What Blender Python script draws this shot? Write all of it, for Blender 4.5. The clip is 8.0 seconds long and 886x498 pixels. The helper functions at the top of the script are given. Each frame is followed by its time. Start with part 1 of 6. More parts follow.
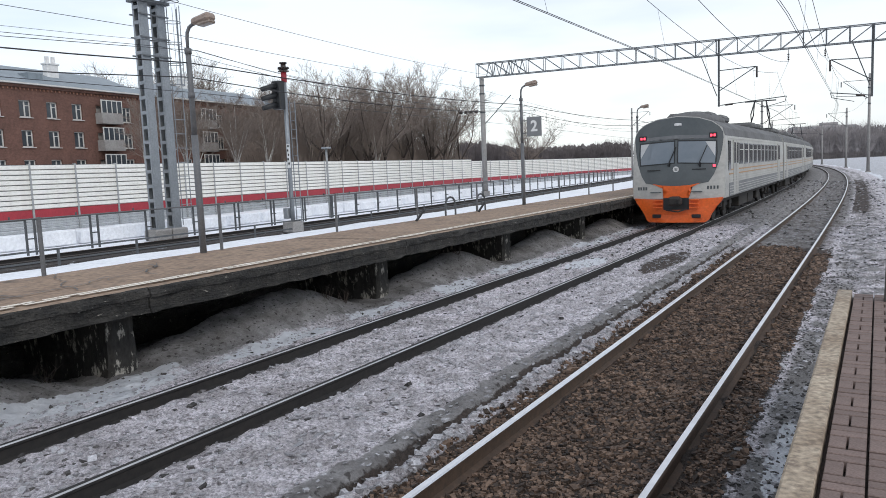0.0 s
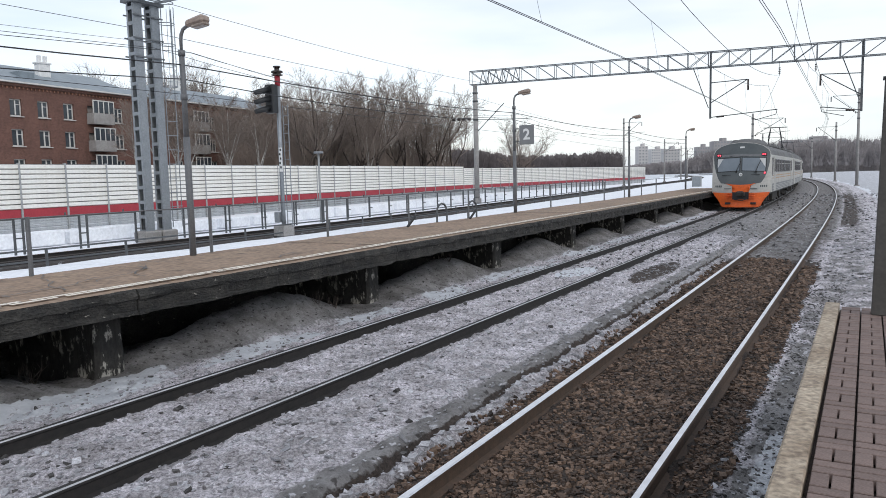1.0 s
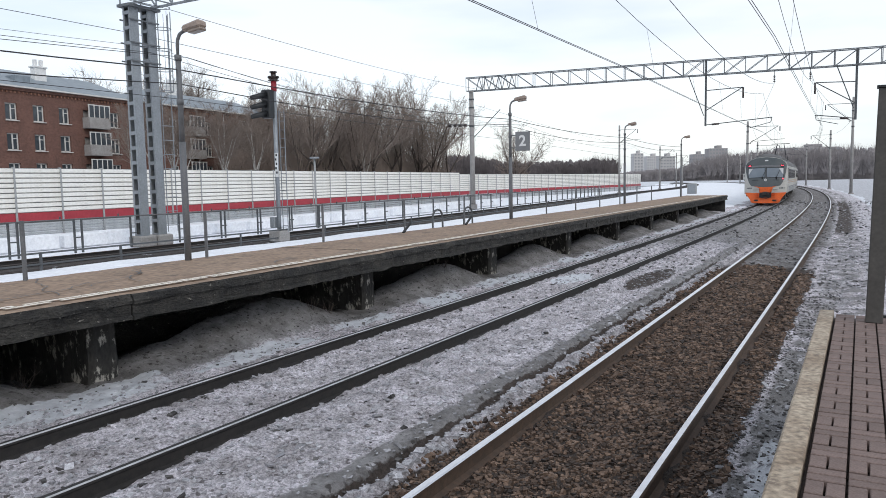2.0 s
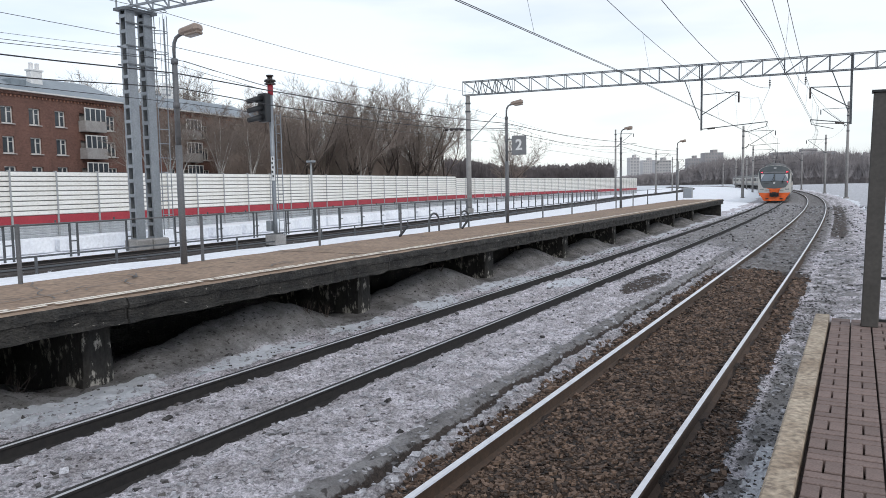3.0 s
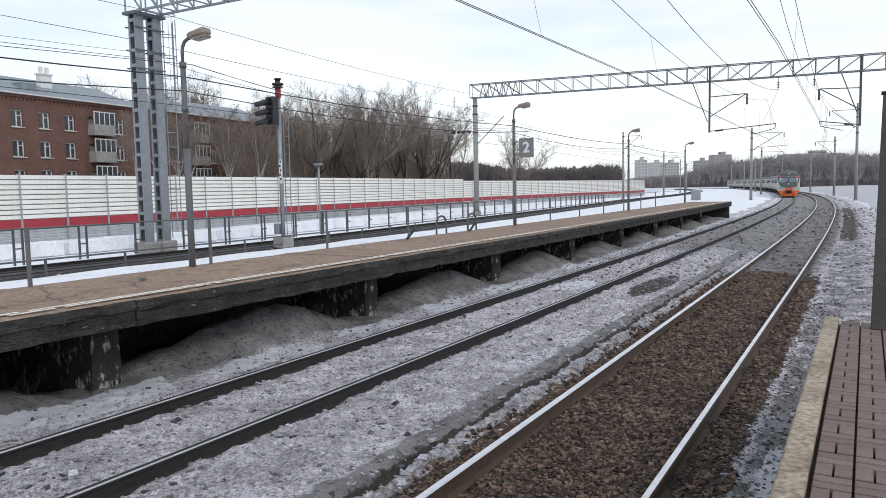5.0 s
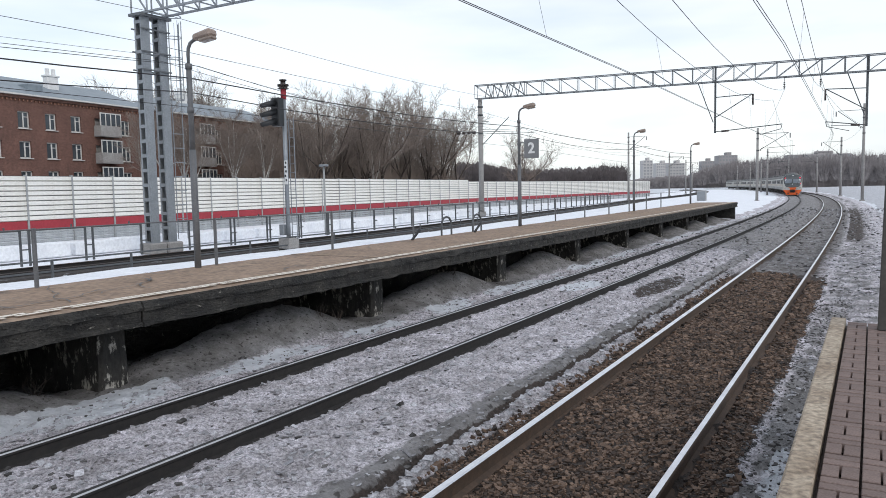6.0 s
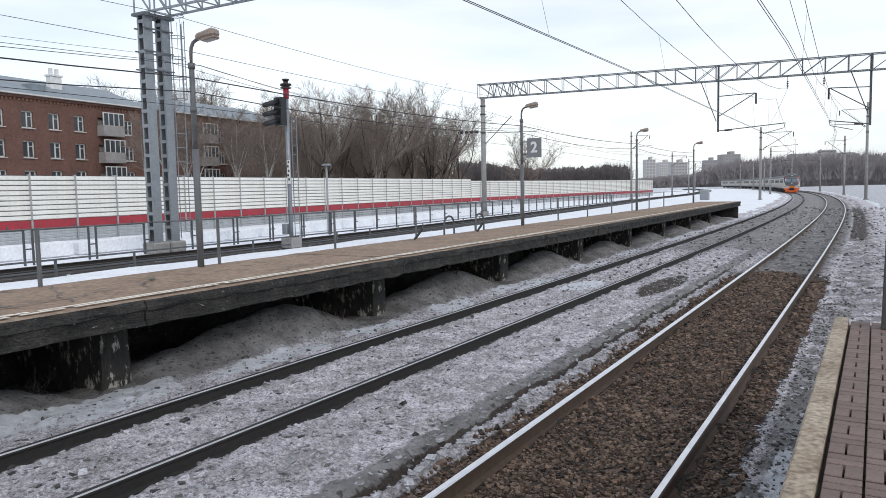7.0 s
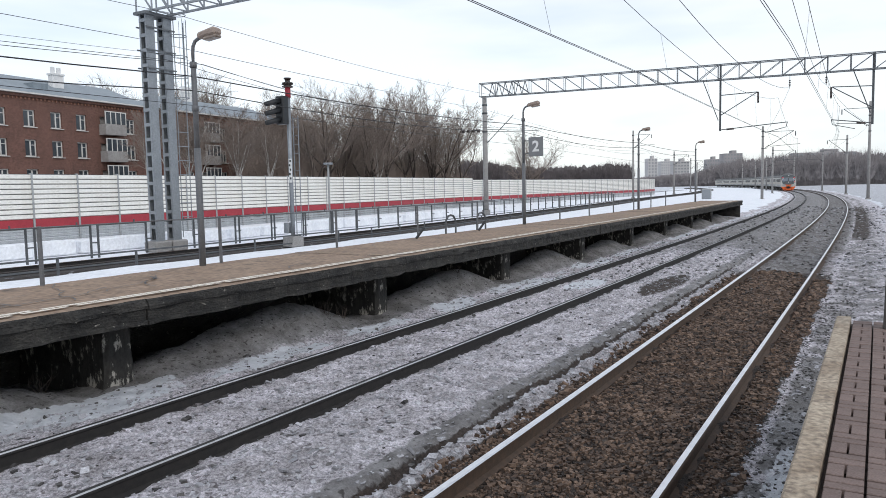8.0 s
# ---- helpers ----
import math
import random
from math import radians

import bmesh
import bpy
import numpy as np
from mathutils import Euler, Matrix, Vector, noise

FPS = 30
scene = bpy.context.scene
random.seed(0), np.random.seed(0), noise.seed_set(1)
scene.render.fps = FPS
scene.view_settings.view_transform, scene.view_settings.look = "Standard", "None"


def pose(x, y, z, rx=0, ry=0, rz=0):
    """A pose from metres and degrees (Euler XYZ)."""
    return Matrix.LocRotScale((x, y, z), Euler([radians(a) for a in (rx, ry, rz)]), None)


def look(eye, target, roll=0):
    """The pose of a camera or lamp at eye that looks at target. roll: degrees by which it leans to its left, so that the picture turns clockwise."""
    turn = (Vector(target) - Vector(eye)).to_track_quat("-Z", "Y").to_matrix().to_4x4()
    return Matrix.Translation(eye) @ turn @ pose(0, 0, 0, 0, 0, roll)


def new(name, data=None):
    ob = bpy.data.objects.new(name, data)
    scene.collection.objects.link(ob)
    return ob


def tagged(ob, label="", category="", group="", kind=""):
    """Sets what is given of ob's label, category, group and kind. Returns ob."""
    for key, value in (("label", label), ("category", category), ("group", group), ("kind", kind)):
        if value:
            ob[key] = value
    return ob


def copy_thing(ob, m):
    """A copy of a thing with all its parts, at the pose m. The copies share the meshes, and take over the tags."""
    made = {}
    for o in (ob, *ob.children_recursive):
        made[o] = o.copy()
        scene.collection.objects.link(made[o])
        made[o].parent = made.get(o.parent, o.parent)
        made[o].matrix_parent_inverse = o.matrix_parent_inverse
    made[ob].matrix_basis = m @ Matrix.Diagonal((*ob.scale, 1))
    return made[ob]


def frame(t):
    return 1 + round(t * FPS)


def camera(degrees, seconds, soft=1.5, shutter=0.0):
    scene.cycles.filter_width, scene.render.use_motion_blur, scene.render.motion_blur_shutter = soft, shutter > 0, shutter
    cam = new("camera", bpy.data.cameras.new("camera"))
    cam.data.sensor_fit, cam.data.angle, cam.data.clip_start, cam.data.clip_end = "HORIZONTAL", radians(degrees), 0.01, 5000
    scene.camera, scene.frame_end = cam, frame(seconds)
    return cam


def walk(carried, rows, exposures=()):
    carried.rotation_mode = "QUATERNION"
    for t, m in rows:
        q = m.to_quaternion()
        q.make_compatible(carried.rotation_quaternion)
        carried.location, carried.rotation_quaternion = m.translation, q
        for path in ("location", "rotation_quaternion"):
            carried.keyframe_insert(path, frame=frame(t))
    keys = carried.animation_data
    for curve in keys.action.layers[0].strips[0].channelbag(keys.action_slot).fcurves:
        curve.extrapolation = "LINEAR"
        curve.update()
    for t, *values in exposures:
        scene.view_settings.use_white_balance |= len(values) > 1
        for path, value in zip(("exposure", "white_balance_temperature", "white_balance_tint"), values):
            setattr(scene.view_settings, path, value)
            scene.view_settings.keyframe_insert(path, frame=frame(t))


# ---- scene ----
cam = camera(62.19, 8.0, soft=0.9)
EYE = 2.459


def aim(rz, rx, roll):
    return pose(0, 0, EYE, rx, 0, rz) @ pose(0, 0, 0, 0, 0, roll)


walk(cam, [
    (0.0, aim(0.0725, 83.8644, -2.4196)), (0.5, aim(-1.3589, 84.1281, -1.8015)),
    (1.0, aim(-0.6651, 84.3492, -1.4028)), (1.5, aim(-0.8036, 84.5905, -1.2634)),
    (3.0, aim(-1.3044, 85.0946, -1.0524)), (3.5, aim(-1.3092, 85.1747, -1.0452)),
    (4.0, aim(-1.2051, 85.2313, -1.0231)), (4.5, aim(-0.9664, 85.2687, -1.0876)),
    (6.0, aim(-0.3365, 85.3864, -1.1888)), (6.5, aim(-0.1809, 85.3986, -1.2098)),
    (7.0, aim(-0.1295, 85.3343, -1.2179)), (7.5, aim(-0.0270, 85.2775, -1.1913)),
    (8.0, aim(0.0, 85.2557, -1.1892))])
scene.view_settings.exposure = 0.0

# ---- light: an overcast winter sky with a weak, wide sun ----
SUN_EL, SUN_AZ = 38, 150
world = bpy.data.worlds.new("overcast_sky")
scene.world = world
world.use_nodes = True
wn, wl = world.node_tree.nodes, world.node_tree.links
wn.clear()
w_out = wn.new("ShaderNodeOutputWorld")
sky = wn.new("ShaderNodeTexSky")
sky.sky_type, sky.sun_disc = "NISHITA", False
sky.sun_elevation, sky.sun_rotation = radians(SUN_EL), radians(SUN_AZ)
sky_bg = wn.new("ShaderNodeBackground")
sky_bg.inputs["Strength"].default_value = 0.05
wl.new(sky.outputs["Color"], sky_bg.inputs["Color"])
w_co = wn.new("ShaderNodeTexCoord")
w_map = wn.new("ShaderNodeMapping")
w_map.inputs["Scale"].default_value = (1.0, 1.0, 4.5)
w_noise = wn.new("ShaderNodeTexNoise")
w_noise.inputs["Scale"].default_value, w_noise.inputs["Detail"].default_value = 1.6, 5
w_noise.inputs["Roughness"].default_value = 0.5
w_ramp = wn.new("ShaderNodeValToRGB")
w_ramp.color_ramp.elements[0].position, w_ramp.color_ramp.elements[1].position = 0.38, 0.60
w_ramp.color_ramp.elements[0].color = (0.60, 0.69, 0.82, 1)
w_ramp.color_ramp.elements[1].color = (0.97, 0.98, 1.0, 1)
cloud_bg = wn.new("ShaderNodeBackground")
cloud_bg.inputs["Strength"].default_value = 0.85
w_add = wn.new("ShaderNodeAddShader")
wl.new(w_co.outputs["Generated"], w_map.inputs["Vector"])
wl.new(w_map.outputs["Vector"], w_noise.inputs["Vector"])
wl.new(w_noise.outputs["Fac"], w_ramp.inputs["Fac"])
wl.new(w_ramp.outputs["Color"], cloud_bg.inputs["Color"])
wl.new(sky_bg.outputs[0], w_add.inputs[0])
wl.new(cloud_bg.outputs[0], w_add.inputs[1])
wl.new(w_add.outputs[0], w_out.inputs["Surface"])
sun = new("sun", bpy.data.lights.new("sun", "SUN"))
sun.data.energy, sun.data.angle, sun.data.color = 0.8, radians(14), (1.0, 0.96, 0.9)
sun.matrix_world = look((0, 0, 60), Vector((0, 0, 60)) - Vector((
    math.sin(radians(SUN_AZ)) * math.cos(radians(SUN_EL)),
    math.cos(radians(SUN_AZ)) * math.cos(radians(SUN_EL)), math.sin(radians(SUN_EL)))))

# ---- the line: all of the railway follows one curve, s metres along, o metres to its right ----
STEP = 0.5
SS = np.arange(-60, 480, STEP)
KAP = np.interp(SS, [-60, 10, 25, 40, 60, 80, 100, 480],
                [-.00016, -.0002, -.00042, -.0006, -.00087, -.00094, -.0009, -.0009])
TH = 0.536 + np.cumsum(KAP) * STEP
TH += 0.536 - TH[120]
CX, CY = np.cumsum(np.sin(TH)) * STEP, np.cumsum(np.cos(TH)) * STEP
CX += 1.24 - CX[120]
CY += 6.5 - CY[120]


def head(s):
    return float(np.interp(s, SS, TH))


def at(s, o, z=0.0):
    """The point s metres along the near track and o metres to the right of it."""
    t = head(s)
    return Vector((float(np.interp(s, SS, CX)) + o * math.cos(t), float(np.interp(s, SS, CY)) - o * math.sin(t), z))


def stand(s, o, z=0.0, turn=0.0):
    """A pose there: x across to the right, y along the line."""
    p = at(s, o, z)
    return pose(p.x, p.y, p.z, 0, 0, -math.degrees(head(s)) + turn)


def eased(xs, ys):
    """A soft curve through given values."""
    dense = np.interp(SS, xs, ys)
    kern = np.hanning(61)
    pad = np.concatenate([np.full(30, dense[0]), dense, np.full(30, dense[-1])])
    soft = np.convolve(pad, kern / kern.sum(), "valid")
    return lambda s: float(np.interp(s, SS, soft))


third_o = eased([-60, 20, 32, 60, 128, 200, 292, 480], [-23, -23, -23.5, -25.6, -29, -25.8, -22.2, -20])
barrier_o = eased([-60, 10, 50, 85, 120, 165, 300], [-38, -39, -42.5, -45, -42.5, -35, -33])
LEFT = -4.2

# ---- materials ----


def mat(name, a, b=None, scale=6.0, rough=0.8, metal=0.0, bump=0.0, fine=0.0, spots=None, stretch=(1, 1, 1), isle=0.0, spec=0.5):
    """A surface of two tones mixed by broad and fine noise, with relief; spots: (colour, scale, from, to) of patches on top."""
    m = bpy.data.materials.new(name)
    m.use_nodes = True
    n, l = m.node_tree.nodes, m.node_tree.links
    p = n["Principled BSDF"]
    p.inputs["Metallic"].default_value = metal
    p.inputs["Specular IOR Level"].default_value = spec
    b = b or tuple(c * 0.8 for c in a)
    co = n.new("ShaderNodeTexCoord")
    mp = n.new("ShaderNodeMapping")
    mp.inputs["Scale"].default_value = stretch
    l.new(co.outputs["Object"], mp.inputs["Vector"])
    n1 = n.new("ShaderNodeTexNoise")
    n1.inputs["Scale"].default_value, n1.inputs["Detail"].default_value = scale, 8
    n1.inputs["Roughness"].default_value = 0.65
    l.new(mp.outputs["Vector"], n1.inputs["Vector"])
    ramp = n.new("ShaderNodeValToRGB")
    ramp.color_ramp.elements[0].position, ramp.color_ramp.elements[1].position = 0.34, 0.66
    ramp.color_ramp.elements[0].color, ramp.color_ramp.elements[1].color = (*a, 1), (*b, 1)
    l.new(n1.outputs["Fac"], ramp.inputs["Fac"])
    col = ramp.outputs["Color"]
    n2 = n.new("ShaderNodeTexNoise")
    n2.inputs["Scale"].default_value, n2.inputs["Detail"].default_value = scale * 9, 4
    l.new(mp.outputs["Vector"], n2.inputs["Vector"])
    if fine:
        mx = n.new("ShaderNodeMix")
        mx.data_type, mx.blend_type = "RGBA", "MULTIPLY"
        mx.inputs["Factor"].default_value = fine
        r2 = n.new("ShaderNodeMapRange")
        r2.inputs["From Min"].default_value, r2.inputs["From Max"].default_value = 0.3, 0.7
        r2.inputs["To Min"].default_value, r2.inputs["To Max"].default_value = 0.35, 1.35
        l.new(n2.outputs["Fac"], r2.inputs["Value"])
        l.new(col, mx.inputs["A"])
        l.new(r2.outputs["Result"], mx.inputs["B"])
        col = mx.outputs["Result"]
    if spots:
        n3 = n.new("ShaderNodeTexNoise")
        n3.inputs["Scale"].default_value, n3.inputs["Detail"].default_value = spots[1], 6
        n3.inputs["Roughness"].default_value = 0.7
        l.new(mp.outputs["Vector"], n3.inputs["Vector"])
        r3 = n.new("ShaderNodeMapRange")
        r3.inputs["From Min"].default_value, r3.inputs["From Max"].default_value = spots[2], spots[3]
        l.new(n3.outputs["Fac"], r3.inputs["Value"])
        mx = n.new("ShaderNodeMix")
        mx.data_type = "RGBA"
        mx.inputs["B"].default_value = (*spots[0], 1)
        l.new(r3.outputs["Result"], mx.inputs["Factor"])
        l.new(col, mx.inputs["A"])
        col = mx.outputs["Result"]
    if isle:
        oi = n.new("ShaderNodeObjectInfo")
        ge = n.new("ShaderNodeNewGeometry")
        ad = n.new("ShaderNodeMath")
        ad.operation = "ADD"
        l.new(oi.outputs["Random"], ad.inputs[0])
        l.new(ge.outputs["Random Per Island"], ad.inputs[1])
        fr = n.new("ShaderNodeMath")
        fr.operation = "FRACT"
        l.new(ad.outputs[0], fr.inputs[0])
        r4 = n.new("ShaderNodeMapRange")
        r4.inputs["To Min"].default_value, r4.inputs["To Max"].default_value = 1 - isle, 1 + isle
        l.new(fr.outputs[0], r4.inputs["Value"])
        mx = n.new("ShaderNodeMix")
        mx.data_type, mx.blend_type = "RGBA", "MULTIPLY"
        mx.inputs["Factor"].default_value = 1
        l.new(col, mx.inputs["A"])
        l.new(r4.outputs["Result"], mx.inputs["B"])
        col = mx.outputs["Result"]
    l.new(col, p.inputs["Base Color"])
    rr = n.new("ShaderNodeMapRange")
    rr.inputs["To Min"].default_value, rr.inputs["To Max"].default_value = max(rough - 0.12, 0.03), min(rough + 0.12, 1)
    l.new(n1.outputs["Fac"], rr.inputs["Value"])
    l.new(rr.outputs["Result"], p.inputs["Roughness"])
    if bump:
        bp = n.new("ShaderNodeBump")
        bp.inputs["Strength"].default_value, bp.inputs["Distance"].default_value = 0.8, bump
        hs = n.new("ShaderNodeMath")
        hs.operation = "ADD"
        l.new(n1.outputs["Fac"], hs.inputs[0])
        l.new(n2.outputs["Fac"], hs.inputs[1])
        l.new(hs.outputs[0], bp.inputs["Height"])
        l.new(bp.outputs["Normal"], p.inputs["Normal"])
    return m


def glow(name, colour, strength):
    m = mat(name, colour, colour)
    p = m.node_tree.nodes["Principled BSDF"]
    p.inputs["Emission Color"].default_value = (*colour, 1)
    p.inputs["Emission Strength"].default_value = strength
    return m


M_rail_side = mat("rusty_rail_side", (0.05, 0.036, 0.03), (0.09, 0.06, 0.045), 14, 0.85, 0.0, 0.003)
M_rail_old = mat("dark_rail_side", (0.014, 0.013, 0.013), (0.032, 0.028, 0.026), 14, 0.8, 0.0, 0.003)
M_rail_rust = mat("brown_rail_side", (0.055, 0.038, 0.028), (0.10, 0.064, 0.044), 14, 0.85, 0.0, 0.003)
M_rail_top = mat("polished_rail_head", (0.86, 0.85, 0.86), (0.72, 0.71, 0.72), 3, 0.42, 1.0)
M_rail_dull = mat("dull_rail_head", (0.62, 0.61, 0.61), (0.42, 0.41, 0.40), 3, 0.42, 1.0)
M_conc_dark = mat("near_black_concrete", (0.012, 0.012, 0.012), (0.06, 0.056, 0.05), 2.6, 0.9, 0, 0.05, 0.8, ((0.34, 0.32, 0.28), 8, 0.63, 0.70), (1, 1, 1.8))
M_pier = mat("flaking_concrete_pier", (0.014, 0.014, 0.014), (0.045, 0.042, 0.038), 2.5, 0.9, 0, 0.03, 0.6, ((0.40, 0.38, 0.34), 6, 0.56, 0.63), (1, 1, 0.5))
M_asphalt = mat("brown_platform_asphalt", (0.25, 0.17, 0.115), (0.33, 0.235, 0.165), 1.2, 0.85, 0, 0.004, 0.6, ((0.09, 0.068, 0.052), 2.2, 0.57, 0.72))
M_line = mat("worn_white_line", (0.84, 0.79, 0.70), (0.66, 0.60, 0.50), 4, 0.8, 0, 0.002, 0.3, ((0.2, 0.15, 0.11), 7, 0.56, 0.62))
M_snow = mat("clean_snow", (0.90, 0.92, 0.95), (0.78, 0.80, 0.84), 0.7, 0.7, 0, 0.06, 0.2)
M_snow_far = mat("old_snow", (0.70, 0.73, 0.77), (0.55, 0.57, 0.60), 0.12, 0.75, 0, 0.05, 0.2, ((0.16, 0.14, 0.12), 0.35, 0.60, 0.72))
M_edge = mat("worn_concrete_edge", (0.50, 0.42, 0.32), (0.27, 0.205, 0.145), 3.2, 0.85, 0, 0.006, 0.75, ((0.17, 0.13, 0.10), 7, 0.57, 0.68))
M_paver = mat("brown_paver", (0.158, 0.112, 0.097), (0.205, 0.148, 0.129), 9, 0.8, 0, 0.002, 0.4, None, (1, 1, 1), 0.13)
M_joint = mat("sandy_joint", (0.07, 0.05, 0.042), (0.045, 0.033, 0.027), 30, 0.95, 0, 0.003)
M_steel = mat("galvanised_steel", (0.30, 0.32, 0.34), (0.24, 0.26, 0.28), 1.5, 0.5, 0.35, 0, 0.25)
M_steel_dark = mat("dark_painted_steel", (0.055, 0.06, 0.065), (0.09, 0.095, 0.10), 4, 0.55, 0.2)
M_pole = mat("grey_painted_pole", (0.11, 0.113, 0.12), (0.16, 0.163, 0.17), 5, 0.6, 0.1, 0, 0.3)
M_npost = mat("brownish_grey_post_paint", (0.062, 0.056, 0.05), (0.085, 0.078, 0.07), 4, 0.6, 0, 0, 0.3)
M_mast = mat("weathered_concrete_mast", (0.34, 0.33, 0.32), (0.26, 0.25, 0.24), 3, 0.85, 0, 0.004, 0.4)
M_truss = mat("grey_truss_steel", (0.11, 0.12, 0.13), (0.16, 0.17, 0.18), 2, 0.6, 0.2)
M_wire = mat("dark_wire", (0.035, 0.035, 0.04), (0.05, 0.05, 0.055), 2, 0.6, 0.3)
M_lamp = mat("faded_lamp_housing", (0.36, 0.285, 0.24), (0.27, 0.21, 0.175), 8, 0.6, 0, 0, 0.3)
M_lens = mat("milky_lamp_lens", (0.35, 0.30, 0.26), (0.18, 0.13, 0.10), 9, 0.3)
M_black = mat("black_paint_and_shade", (0.012, 0.013, 0.014), (0.022, 0.023, 0.025), 6, 0.45)
M_red = mat("red_paint", (0.36, 0.028, 0.042), (0.28, 0.024, 0.036), 1.5, 0.6, 0, 0, 0.2)
M_panel = mat("white_barrier_sheet", (0.84, 0.83, 0.79), (0.74, 0.72, 0.67), 0.6, 0.5, 0.0, 0, 0.12, ((0.48, 0.44, 0.36), 0.5, 0.56, 0.8), (1, 1, 2))
M_grille = mat("grey_perforated_sheet", (0.42, 0.44, 0.45), (0.34, 0.36, 0.37), 2, 0.55, 0.1, 0, 0.3)
M_post = mat("grey_steel_post", (0.36, 0.37, 0.37), (0.28, 0.29, 0.29), 3, 0.6, 0.1, 0, 0.2)
M_white = mat("white_paint", (0.78, 0.78, 0.77), (0.66, 0.66, 0.65), 4, 0.6)
M_sign = mat("grey_sign_face", (0.17, 0.175, 0.18), (0.20, 0.205, 0.21), 4, 0.5)
M_insul = mat("brown_insulator", (0.03, 0.022, 0.02), (0.05, 0.035, 0.03), 5, 0.3)
M_bark = mat("grey_brown_bark", (0.050, 0.038, 0.032), (0.095, 0.075, 0.062), 3, 0.95, 0, 0.01, 0.3)
M_twig = mat("brown_twigs", (0.17, 0.134, 0.112), (0.25, 0.205, 0.175), 0.4, 0.95)
M_brush = mat("pale_brown_brushwood", (0.20, 0.155, 0.127), (0.28, 0.225, 0.19), 0.3, 0.95)
M_birch = mat("white_birch_bark", (0.5, 0.48, 0.45), (0.36, 0.34, 0.31), 2, 0.9, 0, 0, 0.4, ((0.06, 0.05, 0.05), 6, 0.6, 0.65), (1, 1, 0.4))
M_wood_far = mat("distant_wood", (0.085, 0.072, 0.072), (0.125, 0.107, 0.105), 0.06, 0.95, 0, 0, 0.6)


# ---- helpers to build ----


def part(name, bm, material, parent=None, label="", smooth=False):
    """One mesh object from a bmesh, under a thing or a part."""
    me = bpy.data.meshes.new(name)
    bm.to_mesh(me)
    bm.free()
    for m in (material if isinstance(material, (list, tuple)) else [material]):
        me.materials.append(m)
    if smooth:
        me.polygons.foreach_set("use_smooth", [True] * len(me.polygons))
    ob = new(name, me)
    if parent is not None:
        ob.parent = parent
    return tagged(ob, label)


def raw(name, verts, faces, material, parent=None, label="", idx=None, smooth=False):
    me = bpy.data.meshes.new(name)
    me.from_pydata(verts, [], faces)
    for m in (material if isinstance(material, (list, tuple)) else [material]):
        me.materials.append(m)
    if idx is not None:
        me.polygons.foreach_set("material_index", idx)
    if smooth:
        me.polygons.foreach_set("use_smooth", [True] * len(me.polygons))
    me.update()
    ob = new(name, me)
    if parent is not None:
        ob.parent = parent
    return tagged(ob, label)


def thing(name, m, label, category, group="", kind=""):
    e = new(name)
    e.matrix_world = m
    return tagged(e, label, category, group, kind)


def box(bm, x, y, z, sx, sy, sz, m=None, bevel=0.0, idx=0):
    """A box about (x, y, z) with full sizes, in bm."""
    t = Matrix.Translation((x, y, z)) @ Matrix.Diagonal((sx, sy, sz, 1))
    r = bmesh.ops.create_cube(bm, size=1, matrix=(m @ t) if m else t)
    fs = {f for v in r["verts"] for f in v.link_faces}
    for f in fs:
        f.material_index = idx
    if bevel:
        es = {e for v in r["verts"] for e in v.link_edges}
        bmesh.ops.bevel(bm, geom=list(es), offset=bevel, segments=1, affect="EDGES", profile=0.5)
    return r


def bar(bm, a, b, w, d=None, idx=0, n=4, r2=None):
    """A straight bar from a to b: square (n=4) or round."""
    a, b = Vector(a), Vector(b)
    v = b - a
    q = v.to_track_quat("Z", "Y").to_matrix().to_4x4()
    r = w / 2 * (1.4142 if n == 4 else 1)
    m = Matrix.Translation((a + b) / 2) @ q
    if n == 4:
        m = m @ Matrix.Rotation(math.pi / 4, 4, "Z")
    k = bmesh.ops.create_cone(bm, cap_ends=True, segments=n, radius1=r, radius2=r if r2 is None else r2, depth=v.length, matrix=m)
    for f in {f for u in k["verts"] for f in u.link_faces}:
        f.material_index = idx
        f.smooth = n > 4 and len(f.verts) == 4
    return k


def tube(pts, r, n=6):
    """Vertices and faces of a round tube through points."""
    vs, fs = [], []
    pts = [Vector(p) for p in pts]
    for i, p in enumerate(pts):
        d = (pts[min(i + 1, len(pts) - 1)] - pts[max(i - 1, 0)]).normalized()
        side = d.cross(Vector((0, 0, 1)))
        side = side.normalized() if side.length > 1e-3 else Vector((1, 0, 0))
        up = side.cross(d)
        rr = r[i] if isinstance(r, (list, tuple)) else r
        for k in range(n):
            a = 2 * math.pi * k / n
            vs.append(p + (side * math.cos(a) + up * math.sin(a)) * rr)
        if i:
            for k in range(n):
                fs.append(((i - 1) * n + k, (i - 1) * n + (k + 1) % n, i * n + (k + 1) % n, i * n + k))
    fs.append(tuple(range(n))[::-1])
    fs.append(tuple(range((len(pts) - 1) * n, len(pts) * n)))
    return vs, fs


